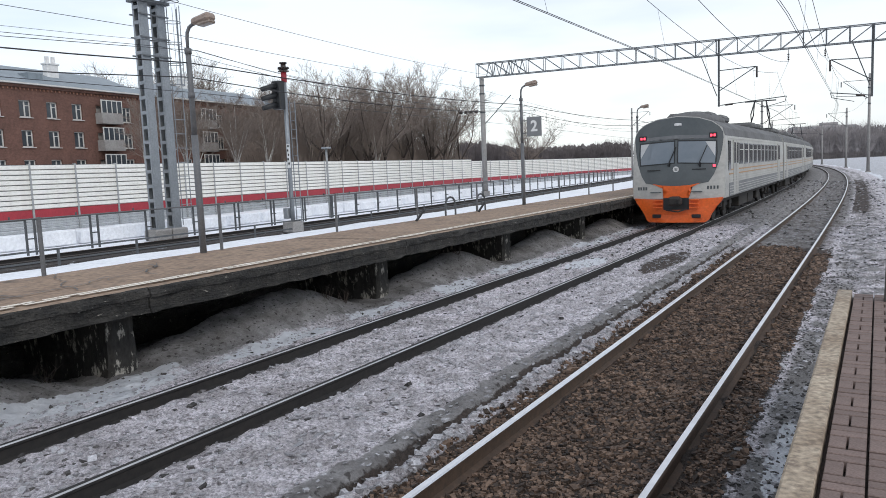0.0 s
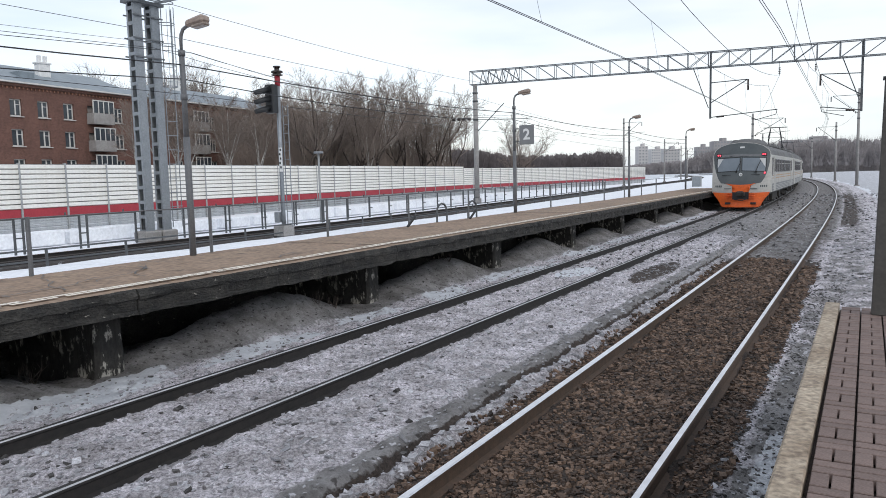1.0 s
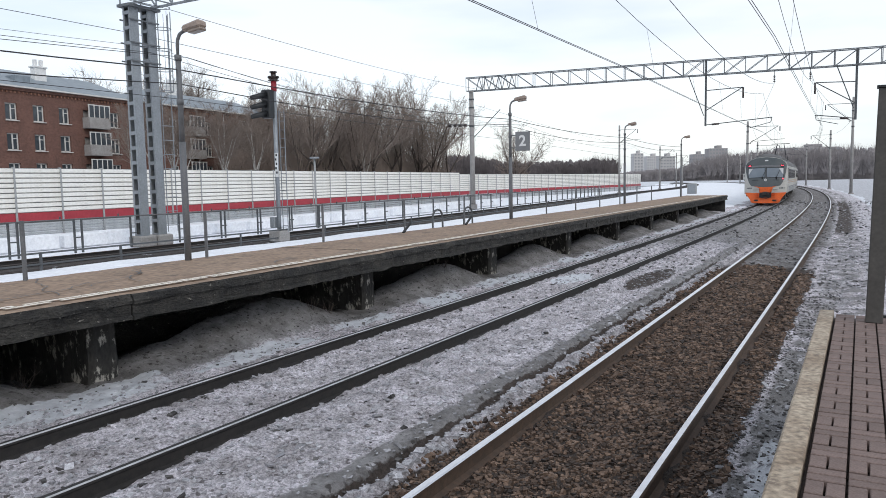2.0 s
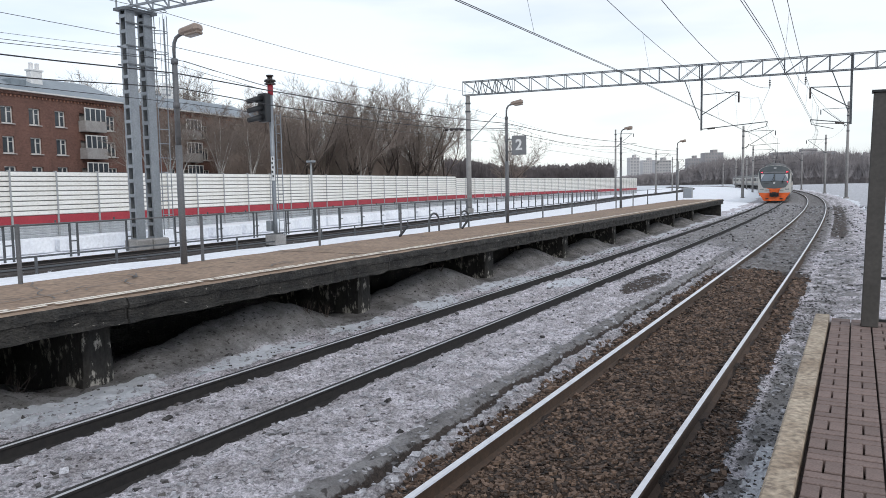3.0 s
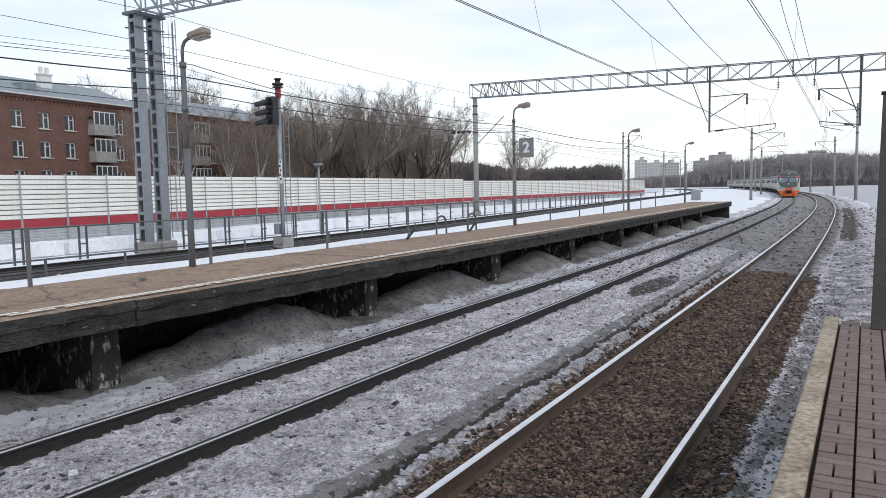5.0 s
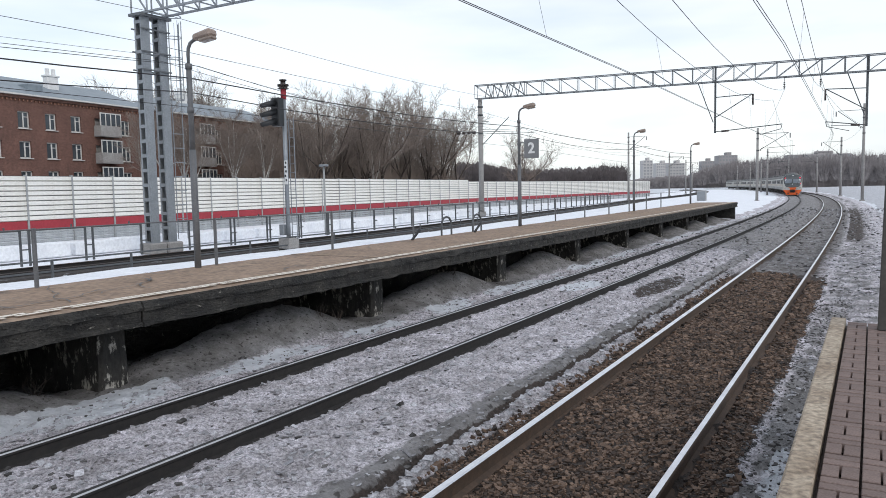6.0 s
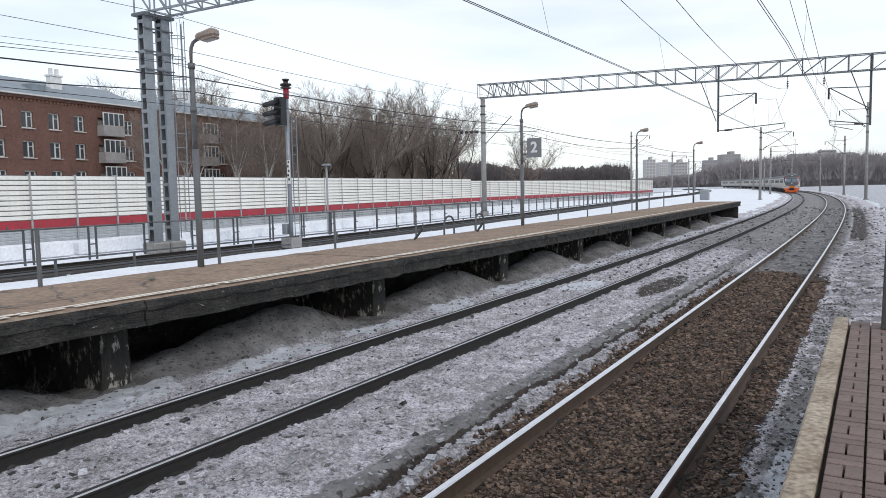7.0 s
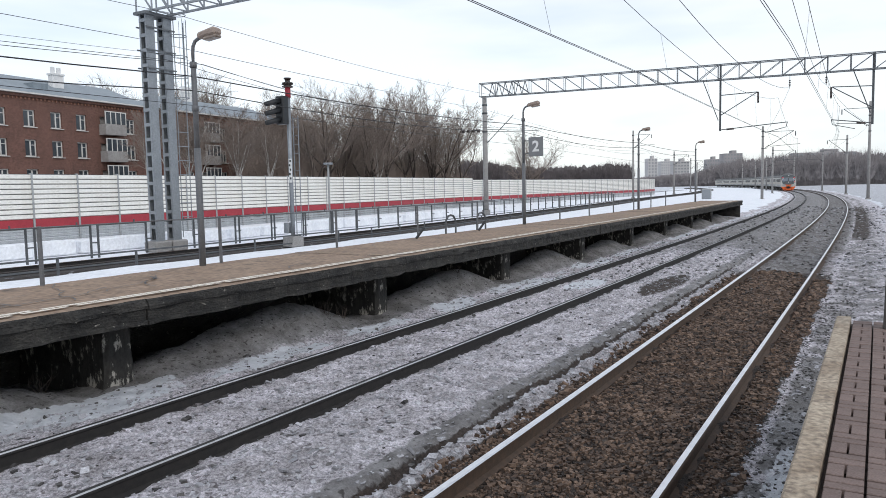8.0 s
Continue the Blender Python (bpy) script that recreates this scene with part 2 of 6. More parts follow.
def sweep(name, profile, ss, of, zf, material, parent=None, label="", idx=None, closed=True):
    """A profile (right, up) carried along the line at offset of(s)."""
    vs, fs, ids = [], [], []
    n = len(profile)
    for i, s in enumerate(ss):
        for u, w in profile:
            vs.append(at(s, of(s) + u, zf(s) + w))
        if i:
            for k in range(n if closed else n - 1):
                fs.append(((i - 1) * n + k, (i - 1) * n + (k + 1) % n, i * n + (k + 1) % n, i * n + k))
                ids.append(idx[k] if idx else 0)
    if closed:
        fs += [tuple(range(n)), tuple(range((len(ss) - 1) * n, len(ss) * n))[::-1]]
        ids += [0, 0]
    ob = raw(name, vs, fs, material, parent, label, ids)
    b = bmesh.new()
    b.from_mesh(ob.data)
    if closed:
        bmesh.ops.recalc_face_normals(b, faces=b.faces)
    b.to_mesh(ob.data)
    b.free()
    return ob


def flat(pts, thick, to3):
    """A plate from a 2D outline: to3(u, v, d) places it, d from 0 to thick."""
    bm = bmesh.new()
    f = [bm.verts.new(to3(u, v, thick)) for u, v in pts]
    b = [bm.verts.new(to3(u, v, 0)) for u, v in pts]
    bm.faces.new(f)
    bm.faces.new(b[::-1])
    for i in range(len(pts)):
        j = (i + 1) % len(pts)
        bm.faces.new((f[i], b[i], b[j], f[j]))
    bmesh.ops.recalc_face_normals(bm, faces=bm.faces)
    return bm

# ---- ground ----


def smooth01(x, a, b):
    t = min(max((x - a) / (b - a), 0), 1)
    return t * t * (3 - 2 * t)


def n3(x, y, k, seed=0.0):
    return noise.noise(Vector((x * k + seed, y * k - seed, seed)))


PIER_S, PIER_GAP = 0.0, 6.13
# height of the snow bank between two piers
BANK_P = (0.0, 0.1, 0.22, 0.39, 0.52, 0.6, 0.68, 0.78, 0.9, 1.0)
BANK_Z = (-0.14, 0.03, 0.14, 0.30, 0.40, 0.41, 0.33, 0.10, -0.16, -0.14)


def relief(s, o):
    """Height of the ground below the rail heads."""
    rough = 1.0 if o < -1.3 or o > 1.25 else 0.35
    z = -0.135 + 0.025 * n3(s, o, 0.5) + 0.03 * n3(s, o, 2.3, 5) * smooth01(abs(abs(o - LEFT) - 0.8), 0.1, 0.35)
    z += rough * (0.030 * n3(s * 0.6, o * 1.3, 5.0, 9) + 0.050 * abs(n3(s * 0.6, o * 1.4, 7.5, 2)) + 0.022 * n3(s * 0.8, o * 1.2, 15.0, 4) - 0.01)
    # a crevice and a ridge of broken ice where the packed snow was cut back
    w = o + 0.10 * n3(s, 0, 0.7, 41) + 0.04 * n3(s, 0, 2.9, 43)
    z -= 0.12 * max(0.0, 1 - abs(w + 1.42) / 0.085) * (0.7 + 0.6 * n3(s, 0, 1.1, 44))
    z += 0.055 * max(0.0, 1 - abs(w + 1.29) / 0.10) * (0.7 + 0.9 * n3(s, o, 4.0, 45))
    near_rail = min(abs(o - LEFT - 0.8), abs(o - LEFT + 0.8))
    z -= 0.045 * (1 - smooth01(near_rail, 0.04, 0.16 + 0.08 * n3(s, o, 1.9, 12)))
    # packed snow between the two tracks, a step down into the cleared bed of the near one
    z += 0.10 * smooth01(o, -3.3, -2.7) * (1 - smooth01(w, -1.52, -1.18))
    if -1.2 < o < 2:
        z -= 0.03
    # banks of sooty snow under the far platform, heaped between its piers
    if o < -5.9:
        k = (s - PIER_S) / PIER_GAP
        crest = float(np.interp(k - math.floor(k), BANK_P, BANK_Z))
        crest = -0.1 + (crest + 0.1) * (1 - 0.25 * smooth01(s, 14, 24)) * (1 - smooth01(s, 48, 51)) + 0.05 * n3(s, 0, 0.5, 7)
        rise = smooth01(-o, 5.85, 6.95)
        z = z + (crest - z) * rise
        z += (-0.32 - z) * smooth01(-o, 7.0, 7.9) * (1 - smooth01(s, 48, 51))
        z += (0.045 * n3(s, o, 1.7, 6) + 0.03 * n3(s, o, 4.1, 8) + 0.012 * n3(s, o, 11, 8)) * (1 - smooth01(-o, 9.0, 9.6))
    if o < -9:
        z -= 0.3 * smooth01(-o, 9, 11)
    return z


def ground_material():
    """Ballast, sooty snow and clean snow, mixed by what was laid down where."""
    m = mat("trodden_snow_and_ballast", (0.20, 0.195, 0.20), (0.42, 0.42, 0.45), 1.6, 0.85, 0, 0.02, 0.0)
    n, l = m.node_tree.nodes, m.node_tree.links
    p = n["Principled BSDF"]
    att = n.new("ShaderNodeAttribute")
    att.attribute_name = "cover"
    sep = n.new("ShaderNodeSeparateColor")
    l.new(att.outputs["Color"], sep.inputs["Color"])
    co = n.new("ShaderNodeTexCoord")

    def noise_of(scale, detail=6, rough=0.6):
        t = n.new("ShaderNodeTexNoise")
        t.inputs["Scale"].default_value, t.inputs["Detail"].default_value, t.inputs["Roughness"].default_value = scale, detail, rough
        l.new(co.outputs["Object"], t.inputs["Vector"])
        return t.outputs["Fac"]

    def ramp(v, lo, hi, a, b):
        r = n.new("ShaderNodeValToRGB")
        r.color_ramp.elements[0].position, r.color_ramp.elements[1].position = lo, hi
        r.color_ramp.elements[0].color, r.color_ramp.elements[1].color = (*a, 1), (*b, 1)
        l.new(v, r.inputs["Fac"])
        return r.outputs["Color"]

    def mix(f, a, b, blend="MIX"):
        x = n.new("ShaderNodeMix")
        x.data_type, x.blend_type = "RGBA", blend
        if isinstance(f, float):
            x.inputs["Factor"].default_value = f
        else:
            l.new(f, x.inputs["Factor"])
        l.new(a, x.inputs["A"])
        l.new(b, x.inputs["B"])
        return x.outputs["Result"]

    def soft(v, add, lo, hi):
        """A ragged threshold of a laid-down amount."""
        a = n.new("ShaderNodeMath")
        a.operation = "MULTIPLY_ADD"
        l.new(add, a.inputs[0])
        a.inputs[1].default_value = 0.9
        l.new(v, a.inputs[2])
        r = n.new("ShaderNodeMapRange")
        r.inputs["From Min"].default_value, r.inputs["From Max"].default_value = lo, hi
        l.new(a.outputs[0], r.inputs["Value"])
        return r.outputs["Result"]

    grain = noise_of(30, 6, 0.75)
    lumps = noise_of(8, 7, 0.72)
    # Lumps and grain colour the bump's hollows dark: relief shading put into the tone.
    snow = mix(0.55, ramp(lumps, 0.36, 0.66, (0.275, 0.26, 0.272), (0.82, 0.78, 0.83)),
               ramp(grain, 0.41, 0.60, (0.135, 0.126, 0.13), (1.0, 0.96, 0.985)))
    stain = ramp(noise_of(1.9, 8, 0.75), 0.40, 0.60, (0.70, 0.685, 0.68), (1.30, 1.29, 1.32))
    snow = mix(1.0, snow, stain, "MULTIPLY")
    # Dark flecks paint the shade of small pits that have no relief.
    pit_shade = ramp(noise_of(13, 3, 0.5), 0.33, 0.40, (0.30, 0.28, 0.27), (1.0, 1.0, 1.0))
    snow = mix(0.9, snow, pit_shade, "MULTIPLY")
    stones = mix(0.5, ramp(noise_of(34, 3, 0.6), 0.35, 0.7, (0.018, 0.013, 0.011), (0.13, 0.10, 0.085)),
                 ramp(noise_of(1.3, 5), 0.3, 0.7, (0.03, 0.022, 0.018), (0.075, 0.055, 0.045)))
    soot = mix(0.5, ramp(noise_of(3, 6), 0.3, 0.7, (0.16, 0.155, 0.153), (0.36, 0.352, 0.345)),
               ramp(grain, 0.3, 0.75, (0.09, 0.088, 0.086), (0.42, 0.41, 0.40)))
    white = ramp(noise_of(5, 6), 0.3, 0.7, (0.60, 0.62, 0.66), (0.82, 0.84, 0.88))
    soot = mix(1.0, mix(0.9, soot, pit_shade, "MULTIPLY"), stain, "MULTIPLY")
    base = mix(soft(sep.outputs["Green"], lumps, 0.78, 1.02), snow, soot)
    base = mix(soft(sep.outputs["Blue"], lumps, 0.86, 1.02), base, white)
    base = mix(soft(sep.outputs["Red"], lumps, 0.84, 1.0), base, stones)
    l.new(base, p.inputs["Base Color"])
    bp = n.new("ShaderNodeBump")
    bp.inputs["Strength"].default_value, bp.inputs["Distance"].default_value = 1.0, 0.05
    hs = n.new("ShaderNodeMath")
    hs.operation = "ADD"
    l.new(grain, hs.inputs[0])
    l.new(lumps, hs.inputs[1])
    l.new(hs.outputs[0], bp.inputs["Height"])
    l.new(bp.outputs["Normal"], p.inputs["Normal"])
    return m


M_ground = ground_material()


def patch(s, o, s0, o0, rs, ro):
    return max(0.0, 1 - ((s - s0) / rs) ** 2 - ((o - o0) / ro) ** 2)


def cover(s, o):
    """Ballast, soot and clean snow laid down at a place, and the crevice's painted shade."""
    red = smooth01(o, -1.25, -1.12) * (1 - smooth01(o, 1.12, 1.36)) * (1 - 0.56 * smooth01(s, 15.4, 17.0))
    red = max(red, 0.8 * smooth01(o, -3.5, -3.3) * (1 - smooth01(o, -3.25, -3.05)) * 0.5)
    red = max(red, 0.80 * min(1, 1.6 * patch(s, o, 12.2, -2.25, 2.3, 0.45)) ** 0.5)
    red = max(red, 0.62 * smooth01(o, 1.25, 1.4) * (1 - smooth01(o, 1.9, 2.5)) * smooth01(s, 24, 34) * (1 - smooth01(s, 70, 85)))
    for e in (0.76, -0.76):
        red = max(red, 0.5 * (1 - smooth01(abs(o - LEFT - e), 0.05, 0.16)))
    green = smooth01(-o, 5.7, 6.5) * (1 - smooth01(-o, 8.9, 9.6)) * 0.95 * (1 - smooth01(s, 48, 52))
    wv_ = o + 0.10 * n3(s, 0, 0.7, 41) + 0.04 * n3(s, 0, 2.9, 43)
    # Dark stone colour along the crevice paints the shade of its depth.
    red = max(red, 0.85 * min(1.0, 1.5 * max(0.0, 1 - abs(wv_ + 1.42) / 0.085)) * (1 - smooth01(s, 15, 20)))
    green = max(green, 0.80 * smooth01(wv_, -1.80, -1.62) * (1 - smooth01(wv_, -1.42, -1.34)), 0.36 * smooth01(o, -1.40, -1.34) * (1 - smooth01(o, -1.2, -1.1)))
    green = max(green, 0.80 * smooth01(s, 15, 17) * (1 - smooth01(abs(o), 0.7, 1.3)), (0.66 + 0.3 * n3(s, o, 0.8, 61)) * smooth01(s, 17, 27) * smooth01(o, -5.2, -4.6) * (1 - smooth01(o, 1.1, 1.6)))
    green = max(green, (0.70 + 0.6 * n3(s, o, 2.6, 51) - 0.25 * smooth01(s, 2, 9)) * smooth01(o, 1.2, 1.45) * (1 - 0.7 * smooth01(o, 2.2, 3.0)))
    blue = smooth01(-o, 9.2, 9.8) * (1 - smooth01(-o, 21.2, 21.9))
    blue = max(blue, 0.75 * min(1, 2 * patch(s, o, 12.2, -5.35, 2.4, 0.42)), 0.8 * min(1, 2 * patch(s, o, 12.2, -4.3, 1.4, 0.5)))
    blue = max(blue, 0.9 * (1 - smooth01(abs(o + 5.85 + 0.15 * n3(s, 0, 0.4, 9)), 0.10, 0.42)) * (0.62 + 0.9 * n3(s, 0, 0.7, 4)))
    for s0, o0, rs, ro in ((-2.0, 1.47, 1.5, 0.13), (0.6, 1.55, 1.1, 0.12), (-1.5, -6.1, 1.1, 0.26), (-0.1, -6.22, 0.8, 0.24), (2.9, -5.72, 0.7, 0.17), (1.2, -5.78, 0.4, 0.12), (7.6, -5.6, 0.9, 0.2), (-4.2, -6.0, 1.3, 0.3), (17.5, -5.7, 1.6, 0.25)):
        blue = max(blue, 0.8 * min(1, 2.2 * patch(s, o, s0, o0, rs, ro)))
    blue = max(blue, 0.85 * smooth01(o, 2.9, 4.2), 0.40 * smooth01(o, 1.9, 2.6))
    return (red, green, max(0.0, blue), 1)


def lay(name, s_list, o_list, label, drop=0.0):
    vs = [at(s, o, relief(s, o) - drop) for s in s_list for o in o_list]
    w = len(o_list)
    fs = [(i * w + k, i * w + k + 1, (i + 1) * w + k + 1, (i + 1) * w + k) for i in range(len(s_list) - 1) for k in range(w - 1)]
    ob = raw(name, vs, fs, M_ground, None, label, smooth=True)
    tagged(ob, category="ground", kind="structure")
    at_ = ob.data.color_attributes.new("cover", "FLOAT_COLOR", "POINT")
    at_.data.foreach_set("color", [c for s in s_list for o in o_list for c in cover(s, o)])
    return ob


def steps(*runs):
    out = []
    for a, b, d in runs:
        out += list(np.arange(a, b - 1e-6, d))
    return out + [runs[-1][1]]


near_s = steps((-14, -4, 0.5), (-4, 11, 0.05), (11, 30, 0.13), (30, 70, 0.5), (70, 160, 2.0), (160, 300, 5.0))
near_o = steps((-22.4, -10, 0.6), (-10, -8, 0.2), (-8, -6.4, 0.1), (-6.4, -1.1, 0.05), (-1.1, 1.1, 0.1), (1.1, 2.6, 0.05), (2.6, 6, 0.4), (6, 12, 1.5))
lay("trackbed_ground", near_s, near_o, "grey trodden snow and dark ballast round the tracks")

# the land that reaches to the horizon, a little lower than the trackbed
far_vs, far_fs = [], []
rings = [0, 20, 45, 80, 130, 200, 320, 520, 900, 1600, 3000, 4500]
for i, r in enumerate(rings):
    for k in range(64):
        a = 2 * math.pi * k / 64
        far_vs.append((r * math.cos(a) + 40, r * math.sin(a) + 70, -0.55))
    if i:
        for k in range(64):
            far_fs.append(((i - 1) * 64 + k, i * 64 + k, i * 64 + (k + 1) % 64, (i - 1) * 64 + (k + 1) % 64))
tagged(raw("ground", far_vs, far_fs, M_snow_far, None, "wide snow-covered land with bare patches"), category="ground", kind="structure")

# ---- loose stones and lumps of ice ----


def scatter(name, spots, material, label, flat_=0.7):
    """Small broken stones: spots of (x, y, z, size)."""
    rs = np.random.RandomState(len(spots))
    n_ = len(spots)
    unit = np.array([(x, y, z) for z in (-1, 1) for y in (-1, 1) for x in (-1, 1)], float)
    v = unit[None] * (0.62 + 0.45 * rs.rand(n_, 8, 1))
    v = v * (0.6 + 0.8 * rs.rand(n_, 1, 3)) * np.array([1, 1, flat_])
    a = rs.rand(n_) * 6.283
    c, s_ = np.cos(a)[:, None], np.sin(a)[:, None]
    tilt = (rs.rand(n_) - 0.5)[:, None] * 1.2
    x, y, z = v[..., 0], v[..., 1], v[..., 2]
    z, y = z + y * tilt, y - z * tilt
    v = np.stack([x * c - y * s_, x * s_ + y * c, z], 2)
    sp = np.array(spots)
    v = v * sp[:, None, 3:4] * 0.5 + sp[:, None, :3]
    q = np.array([(0, 2, 3, 1), (4, 5, 7, 6), (0, 1, 5, 4), (2, 6, 7, 3), (0, 4, 6, 2), (1, 3, 7, 5)])
    f = (q[None] + 8 * np.arange(n_)[:, None, None]).reshape(-1, 4)
    return tagged(raw(name, v.reshape(-1, 3).tolist(), f.tolist(), material, None, label), category="stones", kind="stuff")


M_stone = mat("brown_ballast_stone", (0.060, 0.037, 0.026), (0.148, 0.099, 0.070), 5, 0.8, 0, 0.004, 0.5, ((0.30, 0.27, 0.24), 12, 0.68, 0.74), (1, 1, 1), 0.85)
M_ice = mat("grey_ice_lump", (0.42, 0.418, 0.44), (0.24, 0.235, 0.245), 6, 0.7, 0, 0.006, 0.6, None, (1, 1, 1), 0.35)
M_clod = mat("dark_frozen_clod", (0.10, 0.095, 0.092), (0.06, 0.056, 0.054), 6, 0.9, 0, 0.006, 0.5, None, (1, 1, 1), 0.5)
rs_ = random.Random(21)
spots = []
for _ in range(46000):
    s = -3.5 + 20.5 * rs_.random() ** 1.5
    o = rs_.uniform(-1.22 + 0.10 * n3(s, 0, 1.3, 31), 1.24 + 0.2 * n3(s, 0, 1.1, 33))
    if s > 15.6 + 1.6 * n3(o, 3, 1.2, 35) + rs_.gauss(0, 0.35):
        continue
    if min(abs(o - 0.8), abs(o + 0.8)) < 0.085:
        continue
    p = at(s, o, relief(s, o) + rs_.uniform(-0.006, 0.012))
    spots.append((p.x, p.y, p.z, rs_.choice((0.02, 0.026, 0.034, 0.046)) * rs_.uniform(0.8, 1.15) * (1 + 0.045 * max(0, s))))
scatter("ballast_stones", spots, M_stone, "dark brown crushed ballast stones between the rails", 0.75)
spots, clods = [], []
for _ in range(24000):
    s = -5 + 33 * rs_.random() ** 1.6
    o = rs_.uniform(-8.2, -1.1) if rs_.random() < 0.85 else rs_.uniform(1.2, 2.6)
    if min(abs(o - LEFT - 0.8), abs(o - LEFT + 0.8)) < 0.10:
        continue
    p = at(s, o, relief(s, o) + rs_.uniform(-0.008, 0.006))
    if o < -6.1 and rs_.random() < 0.6:
        continue
    size = 0.022 + (0.02 if o < -6.1 else 0.06) * rs_.random() ** 3
    (clods if (rs_.random() < 0.07 or (o < -6.2 and rs_.random() < 0.9)) else spots).append((p.x, p.y, p.z, size))
chunks = []
for _ in range(700):
    s = -3 + 20 * rs_.random() ** 1.4
    o = -1.27 + 0.10 * n3(s, 0, 1.3, 31) + rs_.gauss(0, 0.05)
    p = at(s, o, relief(s, o) - 0.01)
    chunks.append((p.x, p.y, p.z, rs_.uniform(0.03, 0.085)))
scatter("ice_chunks", chunks, M_ice, "broken grey ice along the edge of the packed snow", 0.6)
for _ in range(5200):
    s = 13 + 60 * rs_.random() ** 1.5
    o = rs_.uniform(-5.8, 5.5)
    if min(abs(o - LEFT - 0.8), abs(o - LEFT + 0.8), abs(o - 0.8), abs(o + 0.8)) < 0.14:
        continue
    p = at(s, o, relief(s, o))
    (clods if rs_.random() < 0.3 else spots).append((p.x, p.y, p.z, rs_.uniform(0.03, 0.075) * (1 + s / 60)))
for _ in range(3600):
    s = -3.5 + 16 * rs_.random() ** 1.4
    o = 1.18 + 0.75 * rs_.random() ** 1.6
    p = at(s, o, relief(s, o) - 0.002)
    clods.append((p.x, p.y, p.z, rs_.uniform(0.012, 0.04)))
scatter("ice_lumps", spots, M_ice, "grey and white broken plates of ice on the trodden snow", 0.28)
scatter("frozen_clods", clods, M_clod, "dark frozen clods of dirt on the trodden snow", 0.5)

# ---- tracks ----
RAIL = [(-0.036, -0.013), (-0.026, 0.0), (0.026, 0.0), (0.036, -0.013), (0.036, -0.035), (0.011, -0.05), (0.011, -0.15), (0.07, -0.168), (0.07, -0.18),
        (-0.07, -0.18), (-0.07, -0.168), (-0.011, -0.15), (-0.011, -0.05), (-0.036, -0.035)]
# the wheels polish the crown and, on the near track, the inner shoulder of the head
RAIL_IDX = [0, 1, 1] + [0] * 11


def track(name, of, side, s0, s1, label, top, idx=RAIL_IDX):
    t = thing(name, Matrix(), label, "railway track", kind="structure")
    ss = steps((s0, 60, 1.0), (60, s1, 2.5))
    for e in (-0.796, 0.796):
        prof = RAIL if e < 0 else [(-u, w) for u, w in RAIL]
        sweep("rail", prof, ss, lambda s, e=e: of(s) + e, lambda s: 0.0, [side, top], t, "", idx)
    return t


track("track_1", lambda s: 0.0, M_rail_rust, -14, 330, "railway track with shiny rails in dark ballast", M_rail_top)
track("track_2", lambda s: LEFT, M_rail_old, -14, 440, "railway track with dark rails half buried in dirty snow", M_rail_dull, [1, 0, 1] + [0] * 11)
track("track_3", third_o, M_rail_old, -45, 400, "railway track with dark rails on snow beyond the platform", M_rail_side)
sweep("trackbed_far", [(-2.9, -0.5), (2.3, -0.5), (1.6, -0.13), (-2.2, -0.13)], steps((-45, 400, 2.5)), third_o, lambda s: 0.0,
      mat("dark_far_ballast", (0.035, 0.03, 0.028), (0.07, 0.06, 0.055), 5, 0.95, 0, 0.02, 0.5, ((0.5, 0.52, 0.55), 2.0, 0.62, 0.68)), None,
      "dark ballast bed with a little snow")
tagged(bpy.data.objects["trackbed_far"], category="trackbed", kind="structure")

# snow field between the platform and the far track
snow_s = steps((-45, 60, 1.5), (60, 330, 5))
sv, sf = [], []
for i, s in enumerate(snow_s):
    for k in range(15):
        u = k / 14
        near_edge = -9.0 if s < 47 else (-5.9 - 1.4 * n3(s, 0, 0.2))
        far_edge = third_o(s) + 1.75
        o = near_edge + (far_edge - near_edge) * u
        z = -0.10 + 0.12 * math.sin(math.pi * u) + 0.05 * n3(s, o, 0.35) - (0.1 if k in (0, 14) else 0) + (0.12 * smooth01(s, 48, 60) * math.sin(math.pi * u))
        sv.append(at(s, o, z))
    if i:
        for k in range(14):
            sf.append(((i - 1) * 15 + k, (i - 1) * 15 + k + 1, i * 15 + k + 1, i * 15 + k))
tagged(raw("snow_field", sv, sf, M_snow, None, "clean white snow between the platform and the far track", smooth=True), category="snow", kind="structure")
# snow beyond the far track, up to the barrier
sv, sf = [], []
for i, s in enumerate(snow_s):
    for k in range(9):
        u = k / 8
        o = third_o(s) - 2.25 + (barrier_o(s) - 3 - third_o(s) + 2.25) * u
        sv.append(at(s, o, -0.22 + 0.04 * smooth01(u, 0, 0.5) + 0.05 * n3(s, o, 0.4, 3) - (0.1 if k == 0 else 0)))
    if i:
        for k in range(8):
            sf.append(((i - 1) * 9 + k, (i - 1) * 9 + k + 1, i * 9 + k + 1, i * 9 + k))
tagged(raw("snow_verge", sv, sf, M_snow, None, "heaped white snow along the noise barrier", smooth=True), category="snow", kind="structure")
# snow slope to the right of the line
sv, sf = [], []
for i, s in enumerate(snow_s):
    for k in range(12):
        u = k / 11
        o = 3.2 + 42 * u ** 1.5
        sv.append(at(s, o, -0.22 + 0.2 * smooth01(u, 0.0, 0.25) + 0.10 * n3(s, o, 0.3, 8) + 0.5 * u))
    if i:
        for k in range(11):
            sf.append(((i - 1) * 12 + k, (i - 1) * 12 + k + 1, i * 12 + k + 1, i * 12 + k))
